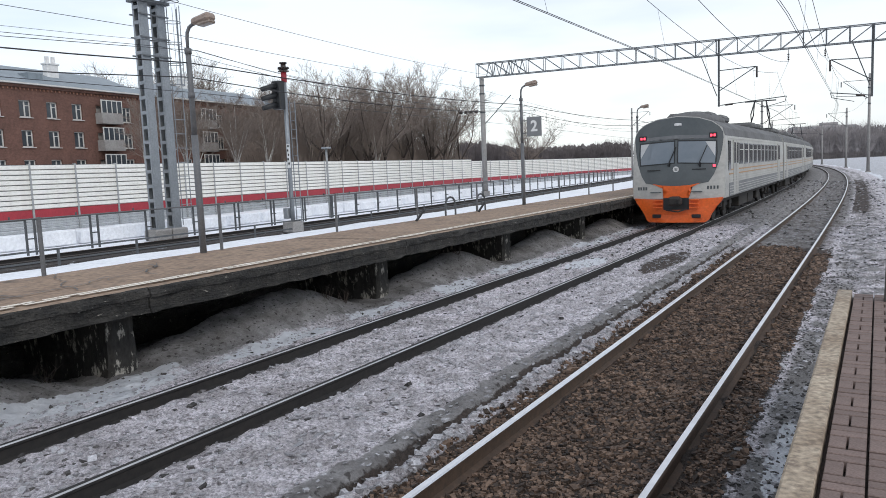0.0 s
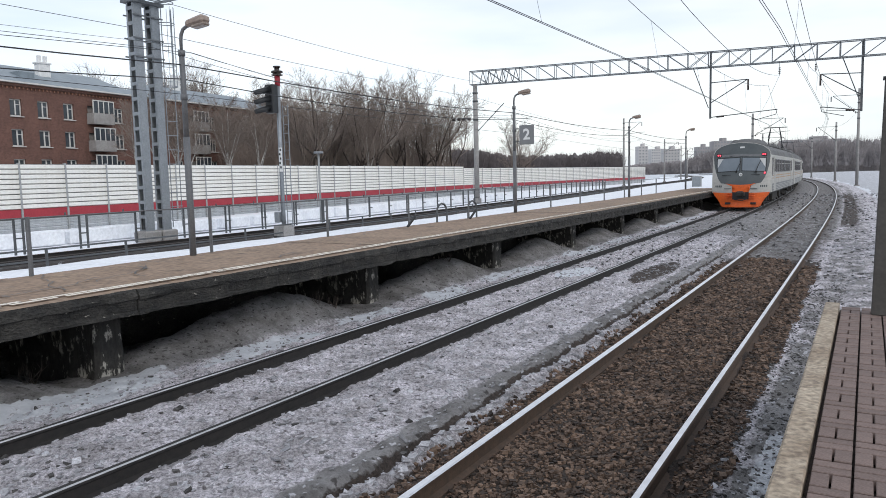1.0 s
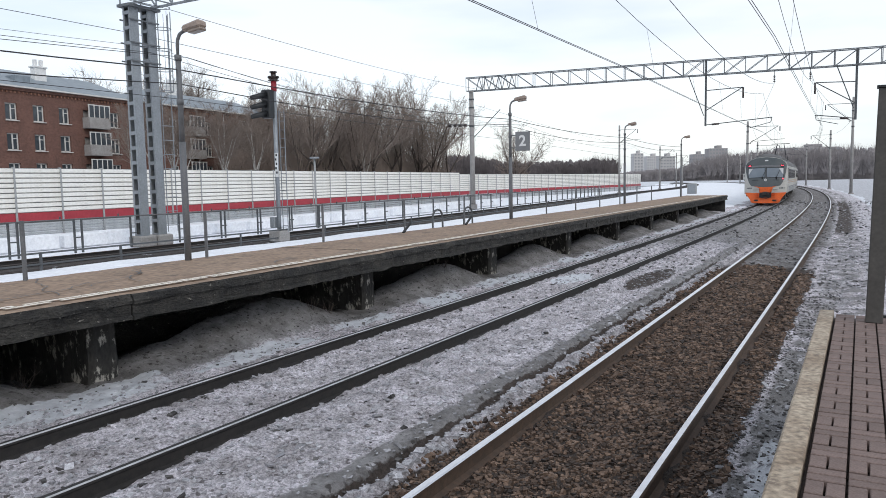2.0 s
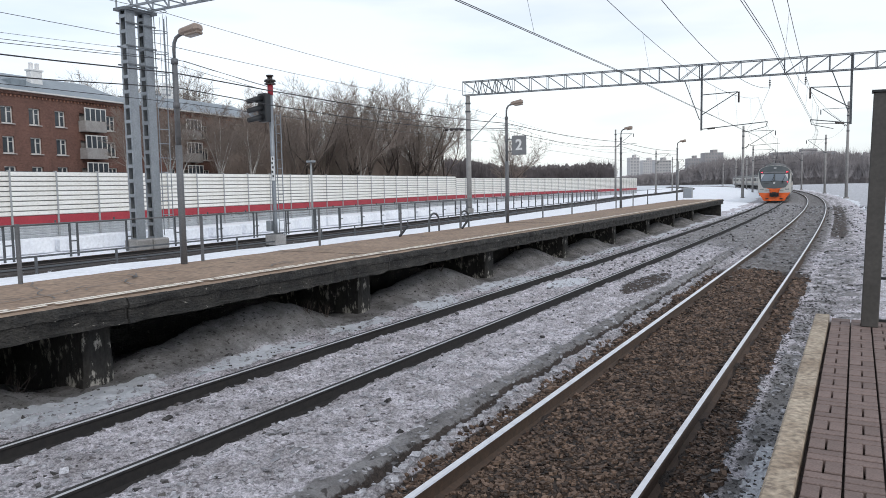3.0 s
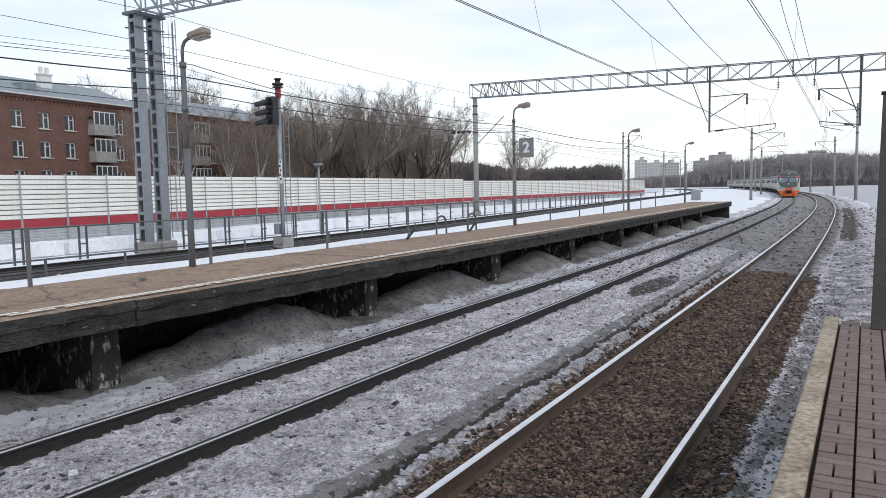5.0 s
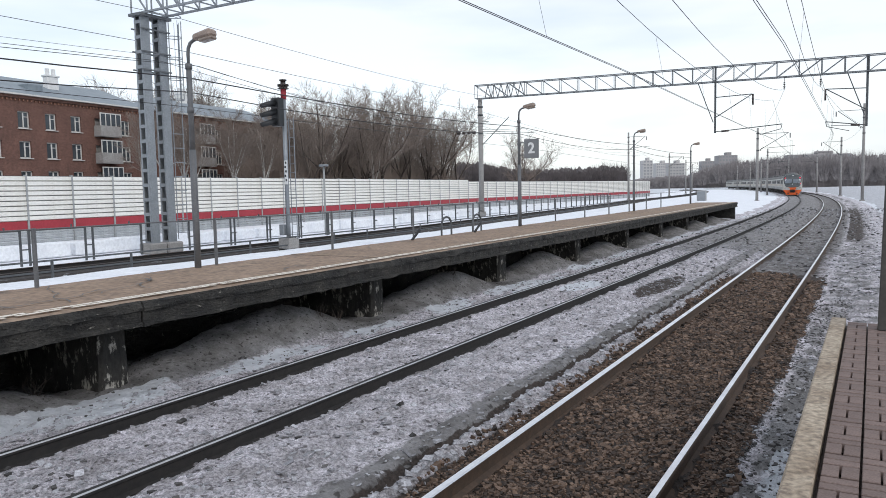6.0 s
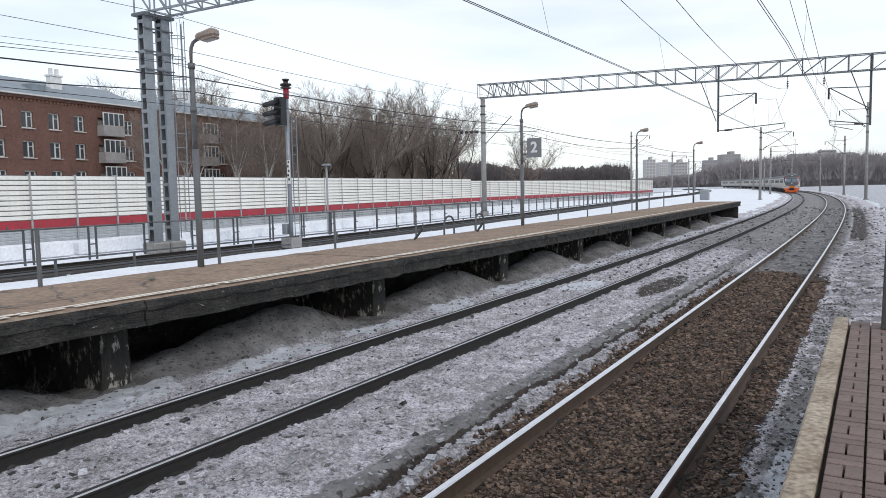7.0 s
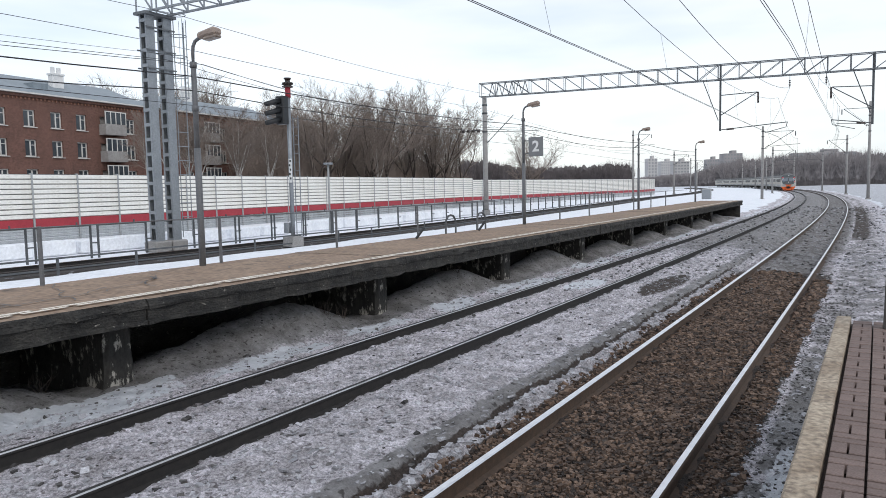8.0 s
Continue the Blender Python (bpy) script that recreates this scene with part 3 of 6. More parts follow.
tagged(raw("snow_slope", sv, sf, mat("trodden_snow", (0.60, 0.61, 0.64), (0.38, 0.38, 0.40), 1.5, 0.8, 0, 0.03, 0.5, ((0.16, 0.14, 0.12), 0.9, 0.62, 0.72)), None,
           "trodden grey-white snow beside the line", smooth=True), category="snow", kind="structure")

# ---- far platform (brown, on dark piers) ----
PLAT_Z, P0, P1 = 1.1, -16.0, 52.0
EDGE, BACK = LEFT - 1.78, LEFT - 4.72


def ragged(k):
    return 0.015 * noise.noise(Vector((k * 1.7, 3, 1)))


platform = thing("platform_far", Matrix(), "old concrete platform with brown asphalt on dark piers", "platform", kind="structure")
slab_ends = [-18.39 + 6.13 * k for k in range(13)]
for k in range(12):
    sa, sb = max(slab_ends[k], P0) + 0.009, min(slab_ends[k + 1], P1) - 0.009
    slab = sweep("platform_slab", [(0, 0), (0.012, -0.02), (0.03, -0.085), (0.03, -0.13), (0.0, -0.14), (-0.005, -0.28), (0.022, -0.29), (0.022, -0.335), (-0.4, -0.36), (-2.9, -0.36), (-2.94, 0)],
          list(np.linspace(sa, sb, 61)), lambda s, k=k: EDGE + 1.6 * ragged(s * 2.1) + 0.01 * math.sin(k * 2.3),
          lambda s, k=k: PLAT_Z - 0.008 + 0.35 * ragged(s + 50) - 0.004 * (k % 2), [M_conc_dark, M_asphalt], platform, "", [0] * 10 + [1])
    # chipped and crumbled along the face
    for i, v in enumerate(slab.data.vertices):
        if i % 11 in (0, 1, 2, 3, 4, 5, 6, 7):
            g = noise.noise(v.co * 2.6 + Vector((i % 11, 0, 0))) + 0.6 * noise.noise(v.co * 7.3)
            v.co += Vector((-0.859, 0.511, 0.0)) * 0.034 * max(-0.35, g) + Vector((0, 0, 0.016 * g * (i % 11 > 0)))
# cracks across the old asphalt
rc = random.Random(12)
cv, cf = [], []
for _ in range(46):
    s, o = rc.uniform(-12, 34), EDGE - rc.uniform(0.5, 2.5)
    ang = rc.choice((rc.uniform(-0.5, 0.5), rc.uniform(1.1, 2.0)))
    w = rc.uniform(0.006, 0.014)
    for k in range(rc.randint(6, 16)):
        b = len(cv)
        for e in (-w, w):
            cv.append(at(s + e * math.cos(ang), min(max(o + e * math.sin(ang), BACK + 0.06), EDGE - 0.06), PLAT_Z + 0.011))
        if k:
            cf.append((b - 2, b - 1, b + 1, b))
        ang += rc.gauss(0, 0.3)
        s += 0.16 * math.sin(ang)
        o -= 0.16 * math.cos(ang)
        w *= rc.uniform(0.8, 1.15)
tagged(raw("crack", cv, cf, M_black, platform, "dark cracks in the asphalt"), kind="stuff")
# the line is broken and worn: short stretches of uneven width
rng = random.Random(4)
lv, lf = [], []
for run in (-0.24, -0.36):
    s = P0 + 0.1
    while s < P1 - 0.5:
        e = s + rng.uniform(0.3, 0.7)
        w = rng.uniform(0.075, 0.10)
        o = run + rng.uniform(-0.008, 0.008)
        b = len(lv)
        for q in (s, e):
            for u in (o - w / 2, o + w / 2):
                lv.append(at(q, EDGE + u, PLAT_Z + 0.014))
        lf.append((b, b + 1, b + 3, b + 2))
        s = e + rng.choice((0.002, 0.002, 0.03, 0.12))
raw("platform_line", lv, lf, M_line, platform, "worn white painted line")


def pier_mesh():
    bm = bmesh.new()
    box(bm, 0, 0, 0, 2.1, 0.42, 1.35, None, 0.05)
    bmesh.ops.subdivide_edges(bm, edges=bm.edges[:], cuts=3, use_grid_fill=True)
    for v in bm.verts:
        k = noise.noise(v.co * 3.1)
        v.co += Vector((0.03 * k, 0.045 * noise.noise(v.co * 2.3 + Vector((9, 0, 0))), 0))
        v.co.y *= 1.0 + 0.25 * max(0, -v.co.z)
    return bm


first = None
for i in range(-2, 8):
    s = PIER_S + PIER_GAP * i
    if s > P1:
        continue
    m = stand(s, LEFT - 3.45, 0.09, 4 * math.sin(i * 2.2))
    if first is None:
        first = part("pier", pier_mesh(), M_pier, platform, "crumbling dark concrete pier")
        ob = first
    else:
        ob = new("pier", first.data)
        ob.parent = platform
    ob.matrix_world = m
# an added wall closes the platform's back, near black for the shade below
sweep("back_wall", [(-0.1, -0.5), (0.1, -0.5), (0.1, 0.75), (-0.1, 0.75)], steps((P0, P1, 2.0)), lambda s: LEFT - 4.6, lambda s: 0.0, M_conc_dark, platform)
# the closed end of the platform
bm = bmesh.new()
box(bm, 0, 0, 0, 2.7, 0.25, 1.2, None, 0.02)
ob = part("end_wall", bm, M_conc_dark, platform)
ob.matrix_world = stand(P1 - 0.2, LEFT - 3.25, 0.14)

# ---- near platform ----
near = thing("platform_near", Matrix(), "platform of brown pavers with a worn concrete edge", "platform", kind="structure")
N1 = 1.98
sweep("platform_edge", [(0, 0), (0.012, 0.012), (0.125, 0.012), (0.13, 0), (0.13, -0.2), (0.02, -0.2)], steps((-16, N1, 0.5)), lambda s: 1.92, lambda s: PLAT_Z,
      M_edge, near, "worn sand-coloured concrete edge")
sweep("platform_body", [(0.06, -0.06), (7, -0.06), (7, -1.6), (0.35, -1.6), (0.35, -0.3), (0.06, -0.22)], steps((-16, N1 - 0.01, 0.5)), lambda s: 1.92, lambda s: PLAT_Z,
      M_joint, near)

# dry stalks on the bank below the far platform
for s0, o0 in ((4.3, -6.55), (4.75, -6.5), (-0.9, -7.0), (9.6, -6.7)):
    rt = random.Random(int(s0 * 100))
    z0 = relief(s0, o0)
    base = at(s0, o0, z0 - 0.02)
    plant_ = thing("dry_plant", Matrix.Translation(base), "tuft of dry dark stalks on the sooty snow bank", "plant", "dry stalks on the bank")
    for _ in range(9):
        bm = bmesh.new()
        foot = Vector((rt.gauss(0, 0.03), rt.gauss(0, 0.03), 0))
        mid = foot + Vector((rt.gauss(0, 0.06), rt.gauss(0, 0.06), rt.uniform(0.10, 0.18)))
        bar(bm, foot, mid, 0.009, n=3)
        for _ in range(2):
            bar(bm, mid, mid + Vector((rt.gauss(0, 0.06), rt.gauss(0, 0.06), rt.uniform(0.06, 0.16))), 0.007, n=3, r2=0.001)
        part("stalk", bm, M_bark, plant_)

# ---- trees behind the barrier ----


def grow(seed, height, forks, low, spread):
    """A bare tree: a short trunk that forks into steep limbs; trunk and limbs in one list of tubes, fine twigs in another."""
    r = random.Random(seed)
    wood_v, wood_f, twig_v, twig_f = [], [], [], []

    def add(pts, rad, n, big):
        v, f = tube(pts, rad, n)
        V, F = (wood_v, wood_f) if big else (twig_v, twig_f)
        b = len(V)
        V.extend(v)
        F.extend(tuple(i + b for i in q) for q in f)

    def spike(p, q, w):
        b = len(twig_v)
        twig_v.extend([p + Vector((w, 0, 0)), p + Vector((-0.5 * w, 0.87 * w, 0)), p + Vector((-0.5 * w, -0.87 * w, 0)), q])
        twig_f.extend([(b, b + 1, b + 3), (b + 1, b + 2, b + 3), (b + 2, b, b + 3)])

    def limb(p, d, length, rad, level):
        pts, cur, dd = [p.copy()], p.copy(), d.copy()
        n = (5, 6, 4, 3)[level]
        for i in range(n):
            dd = (dd + Vector((r.gauss(0, 0.13), r.gauss(0, 0.13), (0.0, 0.10, 0.09, 0.04)[level]))).normalized()
            cur = cur + dd * (length / n)
            pts.append(cur.copy())
        taper = (0.35, 0.78, 0.8, 0.8)[level]
        rads = [max(rad * (1 - taper * i / n), 0.010) for i in range(n + 1)]
        add(pts, rads, (8, 6, 4, 3)[level], level < 2)
        if level == 0:
            for k in range(forks):
                az = 2 * math.pi * (k + r.uniform(-0.25, 0.25)) / forks
                ang = radians(r.uniform(14, 42) * spread)
                nd = Vector((math.sin(ang) * math.cos(az), math.sin(ang) * math.sin(az), math.cos(ang)))
                q = pts[-1] if k < 3 else pts[-2]
                limb(q, nd, height * r.uniform(0.46, 0.62) * (1.0 if k < 3 else 0.8), rad * 0.5, 1)
            return
        kids = (0, 12, 9, 8)[level]
        for k in range(kids):
            u = min((0.22, 0.22, 0.15, 0.1)[level] + 0.8 * (k + r.random()) / kids, 0.999)
            i = int(u * n)
            q = pts[i].lerp(pts[i + 1], u * n - i)
            ax = (pts[i + 1] - pts[i]).normalized()
            side = Vector((r.gauss(0, 1), r.gauss(0, 1), r.gauss(0, 0.35)))
            side = (side - ax * side.dot(ax)).normalized()
            ang = radians(r.uniform(25, 55))
            nd = (ax * math.cos(ang) + side * math.sin(ang)).normalized()
            if level == 3:
                spike(q, q + nd * length * r.uniform(0.45, 0.85), 0.014)
            else:
                limb(q, nd, length * r.uniform(0.34, 0.54) * (1.2 - 0.5 * u), max(rads[i] * 0.5, 0.014), level + 1)

    limb(Vector((0, 0, -0.3)), Vector((r.gauss(0, 0.07), r.gauss(0, 0.07), 1)).normalized(), height * low, height * 0.0165, 0)
    return wood_v, wood_f, twig_v, twig_f


def make_tree(name, seed, height, label, bark, forks=4, low=0.36, spread=1.0, twig=None):
    wv, wf, tv, tf = grow(seed, height, forks, low, spread)
    top = max(v.z for v in tv)
    k = height / top
    t = thing(name, Matrix(), label, "tree", "bare trees behind the barrier")
    raw("trunk", [v * k for v in wv], wf, bark, t, smooth=True)
    raw("crown", [v * k for v in tv], tf, twig or M_twig, t)
    return t


WIDE_LABEL, LOW_LABEL = "tall leafless tree with steep limbs and a fine crown", "leafless tree with many brown twigs"
tree_kinds = [make_tree("bare_tree", 11, 15, WIDE_LABEL, M_bark), make_tree("bare_tree", 22, 15, WIDE_LABEL, M_bark, 5, 0.3, 1.15),
              make_tree("bare_tree", 36, 15, WIDE_LABEL, M_bark, 3, 0.34, 0.9),
              make_tree("bare_tree", 13, 12, LOW_LABEL, M_bark, 5, 0.22, 1.2, M_brush), make_tree("bare_tree", 14, 10, LOW_LABEL, M_bark, 6, 0.12, 1.3, M_brush)]
birch = make_tree("birch_tree", 15, 12.5, "slender leafless birch with a white trunk", M_birch, 3, 0.5, 0.55)


def before_house(s, o):
    """Whether a place lies in the open strip before the second brick house."""
    return s < 50 + 0.75 * (-50 - o)


def line_wood(rng_seed):
    """Where the trees stand: tall ones in front, lower and denser ones behind, birches before the second house."""
    r = random.Random(rng_seed)
    used = set()

    def plant(kind, m, k):
        m = m @ Matrix.Scale(k, 4)
        if kind.name in used:
            copy_thing(kind, m)
        else:
            used.add(kind.name)
            kind.matrix_basis = m

    tall = ((0, 59.2, 14.6), (2, 61.6, 14.8), (1, 65.3, 16.0), (0, 68.2, 14.8), (2, 70.4, 15.8), (1, 75.6, 15.2), (0, 78.6, 14.4), (1, 82.4, 16.8), (2, 85.6, 15.0),
            (0, 89.8, 15.0), (2, 93.4, 14.0), (1, 97.0, 13.6), (2, 55.5, 12.5), (0, 63.4, 13.4), (2, 80.5, 15.2))
    for kind, s, top in tall:
        plant(tree_kinds[kind], stand(s, -49.5 - r.uniform(0, 2.5), -0.5, r.uniform(0, 360)), (top + 0.5) / 15)
    for i in range(46):
        s, o = 54.5 + i * 1.0 + r.uniform(-0.7, 0.7), -53 - r.uniform(0, 7)
        if before_house(s, o):
            continue
        plant(tree_kinds[r.choice((3, 4, 3))], stand(s, o, -0.5, r.uniform(0, 360)), r.uniform(0.68, 0.95))
    for i in range(40):
        s, o = 54 + i * 1.35 + r.uniform(-1, 1), -60 - r.uniform(0, 12)
        if before_house(s, o):
            continue
        plant(tree_kinds[r.choice((0, 1, 2, 3))], stand(s, o, -0.5, r.uniform(0, 360)), r.uniform(0.82, 1.06))
    # a row behind the brick houses shows above their roofs
    for i in range(17):
        q = FACE @ Vector((30 + 2.4 * i + r.uniform(-1, 1), 15 + r.uniform(0, 8), 0))
        plant(tree_kinds[i % 3], pose(q.x, q.y, q.z, 0, 0, r.uniform(0, 360)), r.uniform(1.22, 1.38))
    for s, o, k in ((41.5, -55, 1.0), (44, -53, 0.9), (43.5, -57, 0.95), (48, -51, 0.8), (50.5, -52, 0.85), (47, -54, 0.95), (66, -48.5, 0.75), (42.5, -53.5, 0.8), (38.2, -52, 0.85), (53, -51, 0.8)):
        plant(birch, stand(s, o, -0.5, r.uniform(0, 360)), k)


# the front of the brick houses: its foot and its bearing
F0, FD = Vector((-38.7, 70.7, -0.5)), Vector((0.40, 0.917, 0)).normalized()
FACE = Matrix.Translation(F0) @ Matrix.Rotation(math.atan2(FD.y, FD.x), 4, "Z")
line_wood(3)
copy_thing(tree_kinds[1], stand(117, -49, -0.5, 40) @ Matrix.Scale(0.88, 4))
copy_thing(tree_kinds[3], stand(124, -49, -0.5, 70) @ Matrix.Scale(0.95, 4))
# brushwood that fills the belt's foot
bv, bf = [], []
r = random.Random(8)
for i in range(8500):
    s = r.uniform(48, 102)
    o = -51.5 - r.random() ** 1.5 * 20
    if before_house(s, o):
        continue
    p = at(s, o, -0.5)
    for k in range(3):
        hgt = r.uniform(3.0, 8.6) * (0.1 + 0.9 * smooth01(s, 49, 56)) * (1 - 0.4 * smooth01(s, 94, 102))
        q = p + Vector((r.gauss(0, 0.9), r.gauss(0, 0.9), hgt))
        c = p.lerp(q, 0.5) + Vector((r.gauss(0, 0.3), r.gauss(0, 0.3), 0))
        w = r.uniform(0.012, 0.034)
        b = len(bv)
        bv += [p + Vector((-w, 0, 0)), p + Vector((w, 0, 0)), c + Vector((w * 0.7, w * 0.5, 0)), c - Vector((w * 0.7, w * 0.5, 0)), q]
        bf += [(b, b + 1, b + 2, b + 3), (b + 3, b + 2, b + 4)]
tagged(raw("brushwood", bv, bf, M_brush, None, "dense brown leafless brushwood behind the barrier"), category="shrubs", kind="stuff")

# ---- distance: dark woods on low hills, tower blocks ----


# Paler grey than the near twigs: distance haze is put into the base colour.
M_wood_haze = mat("hazed_distant_wood", (0.21, 0.19, 0.19), (0.29, 0.265, 0.262), 0.06, 0.95, 0, 0, 0.5)


def far_wood(name, arc, dist, heights, seed, label, mat_=None):
    """A wood along a bearing: rows of bare crowns, each a trunk with a dome of thin branches, over a closed understorey."""
    r = np.random.RandomState(seed)
    a0, a1 = arc
    n = int((a1 - a0) * dist / 57.3 / 1.8)
    vs, fs = [], []
    for i in range(n):
        for j in range(5):
            u = min(max((i + r.uniform(-0.5, 0.5)) / (n - 1), 0), 1)
            a = radians(a0 + (a1 - a0) * u)
            hh = float(np.interp(u, np.linspace(0, 1, len(heights)), heights))
            d = dist * (1 + 0.045 * j) + r.uniform(-6, 6)
            h = hh * (0.98 + 0.06 * j) * (1 + 0.16 * noise.noise(Vector((i * 0.16, j * 3.1, seed)))) * r.uniform(0.86, 1.04)
            wide = h * r.uniform(0.20, 0.30)
            c = np.array((d * math.sin(a), d * math.cos(a), -2.0))
            tx = np.array((math.cos(a), -math.sin(a), 0))
            dp = np.array((math.sin(a), math.cos(a), 0))
            k = 64
            az, el = r.uniform(0, 6.283, k), np.arccos(r.uniform(0.05, 1.0, k))
            rad = r.uniform(0.55, 1.0, k) ** 0.5
            ox, oy, oz = np.sin(el) * np.cos(az) * wide * rad, np.sin(el) * np.sin(az) * wide * rad, (0.58 + 0.42 * np.cos(el) * rad) * h
            tip = c + tx * ox[:, None] + dp * oy[:, None] + np.array((0, 0, 1)) * oz[:, None]
            base = c + np.array((0, 0, 1)) * (h * r.uniform(0.25, 0.6, k))[:, None] + tx * (0.25 * ox)[:, None]
            w = (dist * 0.00033 * r.uniform(0.6, 1.5, k))[:, None] * tx
            b = len(vs)
            vs += np.stack([base - w, base + w, tip], 1).reshape(-1, 3).tolist()
            fs += [(b + 3 * q, b + 3 * q + 1, b + 3 * q + 2) for q in range(k)]
            b = len(vs)
            t_ = 0.005 * h * tx
            vs += [(c - t_).tolist(), (c + t_).tolist(), (c + t_ * 0.5 + (0, 0, h * 0.7)).tolist(), (c - t_ * 0.5 + (0, 0, h * 0.7)).tolist()]
            fs.append((b, b + 1, b + 2, b + 3))
    for j in (2, 4):
        b = len(vs)
        m = n * 3
        for i in range(m):
            u = i / (m - 1)
            a = radians(a0 + (a1 - a0) * u)
            hh = float(np.interp(u, np.linspace(0, 1, len(heights)), heights))
            d = dist * (1 + 0.045 * j) + 7
            top = hh * (0.70 + 0.05 * j) * (1 + 0.12 * noise.noise(Vector((i * 0.11, j, seed))) + r.uniform(-0.09, 0.09))
            vs += [(d * math.sin(a), d * math.cos(a), -2), (d * math.sin(a), d * math.cos(a), top * 0.85), ((d + 9) * math.sin(a), (d + 9) * math.cos(a), top)]
        for i in range(m - 1):
            q = b + 3 * i
            fs += [(q, q + 3, q + 4, q + 1), (q + 1, q + 4, q + 5, q + 2)]
    return tagged(raw(name, vs, fs, mat_ or M_wood_far, None, label), category="woods", kind="stuff")


far_wood("distant_woods", (1.5, 14.3), 330, [19, 19, 16, 14.5, 13.5, 14, 14, 13.5, 15, 14], 3, "dark leafless woods along the horizon")
far_wood("distant_woods", (14, 27), 620, [9, 10, 12, 13, 20, 24, 25, 24, 22], 5, "leafless woods along the horizon, greyed as by haze", M_wood_haze)
far_wood("distant_woods", (24, 40), 420, [18, 20, 20, 19, 20, 21, 20, 19], 7, "leafless woods along the horizon, greyed as by haze", M_wood_haze)

M_block = mat("pale_tower_block", (0.50, 0.48, 0.47), (0.42, 0.41, 0.41), 0.05, 0.9)
M_block2 = mat("greyish_tower_block", (0.34, 0.32, 0.32), (0.28, 0.27, 0.27), 0.05, 0.9)
# Far panes toned close to the walls: haze mixed into their colour.
M_pane_far = mat("hazed_distant_window", (0.22, 0.23, 0.24), (0.26, 0.27, 0.28), 0.3, 0.4)


def tower_block(bearing, dist, w, h, d, material, cols, rows):
    t = thing("apartment_block", Matrix(), "distant pale apartment block above the woods", "building", "distant apartment blocks")
    a = radians(bearing)
    m = Matrix.Translation((dist * math.sin(a), dist * math.cos(a), 0)) @ Matrix.Rotation(-a + 0.3, 4, "Z")
    t.matrix_world = m
    bm = bmesh.new()
    box(bm, 0, 0, h / 2, w, d, h)
    box(bm, w * 0.1, 0, h + 1.5, w * 0.25, d * 0.6, 3)
    part("wall", bm, material, t)
    me = None
    for i in range(cols):
        for j in range(rows):
            if me is None:
                bm = bmesh.new()
                box(bm, 0, 0, 0, w / cols * 0.5, 0.5, h / rows * 0.45)
                ob = part("window", bm, M_pane_far, t)
                me = ob.data
            else:
                ob = new("window", me)
                ob.parent = t
            ob.location = (-w / 2 + w * (i + 0.5) / cols, -d / 2, h * (j + 0.55) / rows)


tower_block(15.85, 820, 10, 29, 12, M_block, 3, 9)
tower_block(16.9, 900, 15, 28, 14, M_block, 6, 9)
tower_block(17.9, 780, 15, 24, 14, M_block, 5, 8)
tower_block(21.4, 800, 18, 31, 16, M_block2, 6, 9)
tower_block(20.1, 840, 13, 27, 12, M_block2, 5, 7)
tower_block(27.3, 800, 56, 29, 16, M_block2, 12, 7)

# ---- brick apartment house ----
def brick_material():
    m = mat("red_brick_wall", (0.185, 0.092, 0.069), (0.13, 0.068, 0.053), 0.5, 0.9, 0, 0, 0.35)
    n, l = m.node_tree.nodes, m.node_tree.links
    p = n["Principled BSDF"]
    old = p.inputs["Base Color"].links[0].from_socket
    co = n.new("ShaderNodeTexCoord")
    sx = n.new("ShaderNodeSeparateXYZ")
    l.new(co.outputs["Object"], sx.inputs[0])
    ad = n.new("ShaderNodeMath")
    l.new(sx.outputs["X"], ad.inputs[0])
    l.new(sx.outputs["Y"], ad.inputs[1])
    cb = n.new("ShaderNodeCombineXYZ")
    l.new(ad.outputs[0], cb.inputs["X"])
    l.new(sx.outputs["Z"], cb.inputs["Y"])
    br = n.new("ShaderNodeTexBrick")
    br.inputs["Scale"].default_value = 1.0
    br.inputs["Brick Width"].default_value, br.inputs["Row Height"].default_value = 0.26, 0.077
    br.inputs["Mortar Size"].default_value = 0.008
    br.inputs["Color1"].default_value, br.inputs["Color2"].default_value = (1, 1, 1, 1), (0.72, 0.68, 0.66, 1)
    br.inputs["Mortar"].default_value = (1.3, 1.5, 1.6, 1)
    l.new(cb.outputs[0], br.inputs["Vector"])
    mx = n.new("ShaderNodeMix")
    mx.data_type, mx.blend_type = "RGBA", "MULTIPLY"
    mx.inputs["Factor"].default_value = 0.8
    l.new(old, mx.inputs["A"])
    l.new(br.outputs["Color"], mx.inputs["B"])
    l.new(mx.outputs["Result"], p.inputs["Base Color"])
    return m


M_brick = brick_material()
M_tin = mat("grey_tin_roof", (0.25, 0.29, 0.32), (0.20, 0.235, 0.26), 0.4, 0.5, 0.2, 0, 0.2)
M_win = mat("old_window_glass", (0.04, 0.05, 0.06), (0.07, 0.08, 0.09), 0.8, 0.12)
M_wframe = mat("white_window_frame", (0.66, 0.65, 0.62), (0.55, 0.53, 0.5), 2, 0.6)
M_balc = mat("faded_balcony_board", (0.38, 0.37, 0.35), (0.28, 0.26, 0.25), 1, 0.8, 0, 0, 0.3)


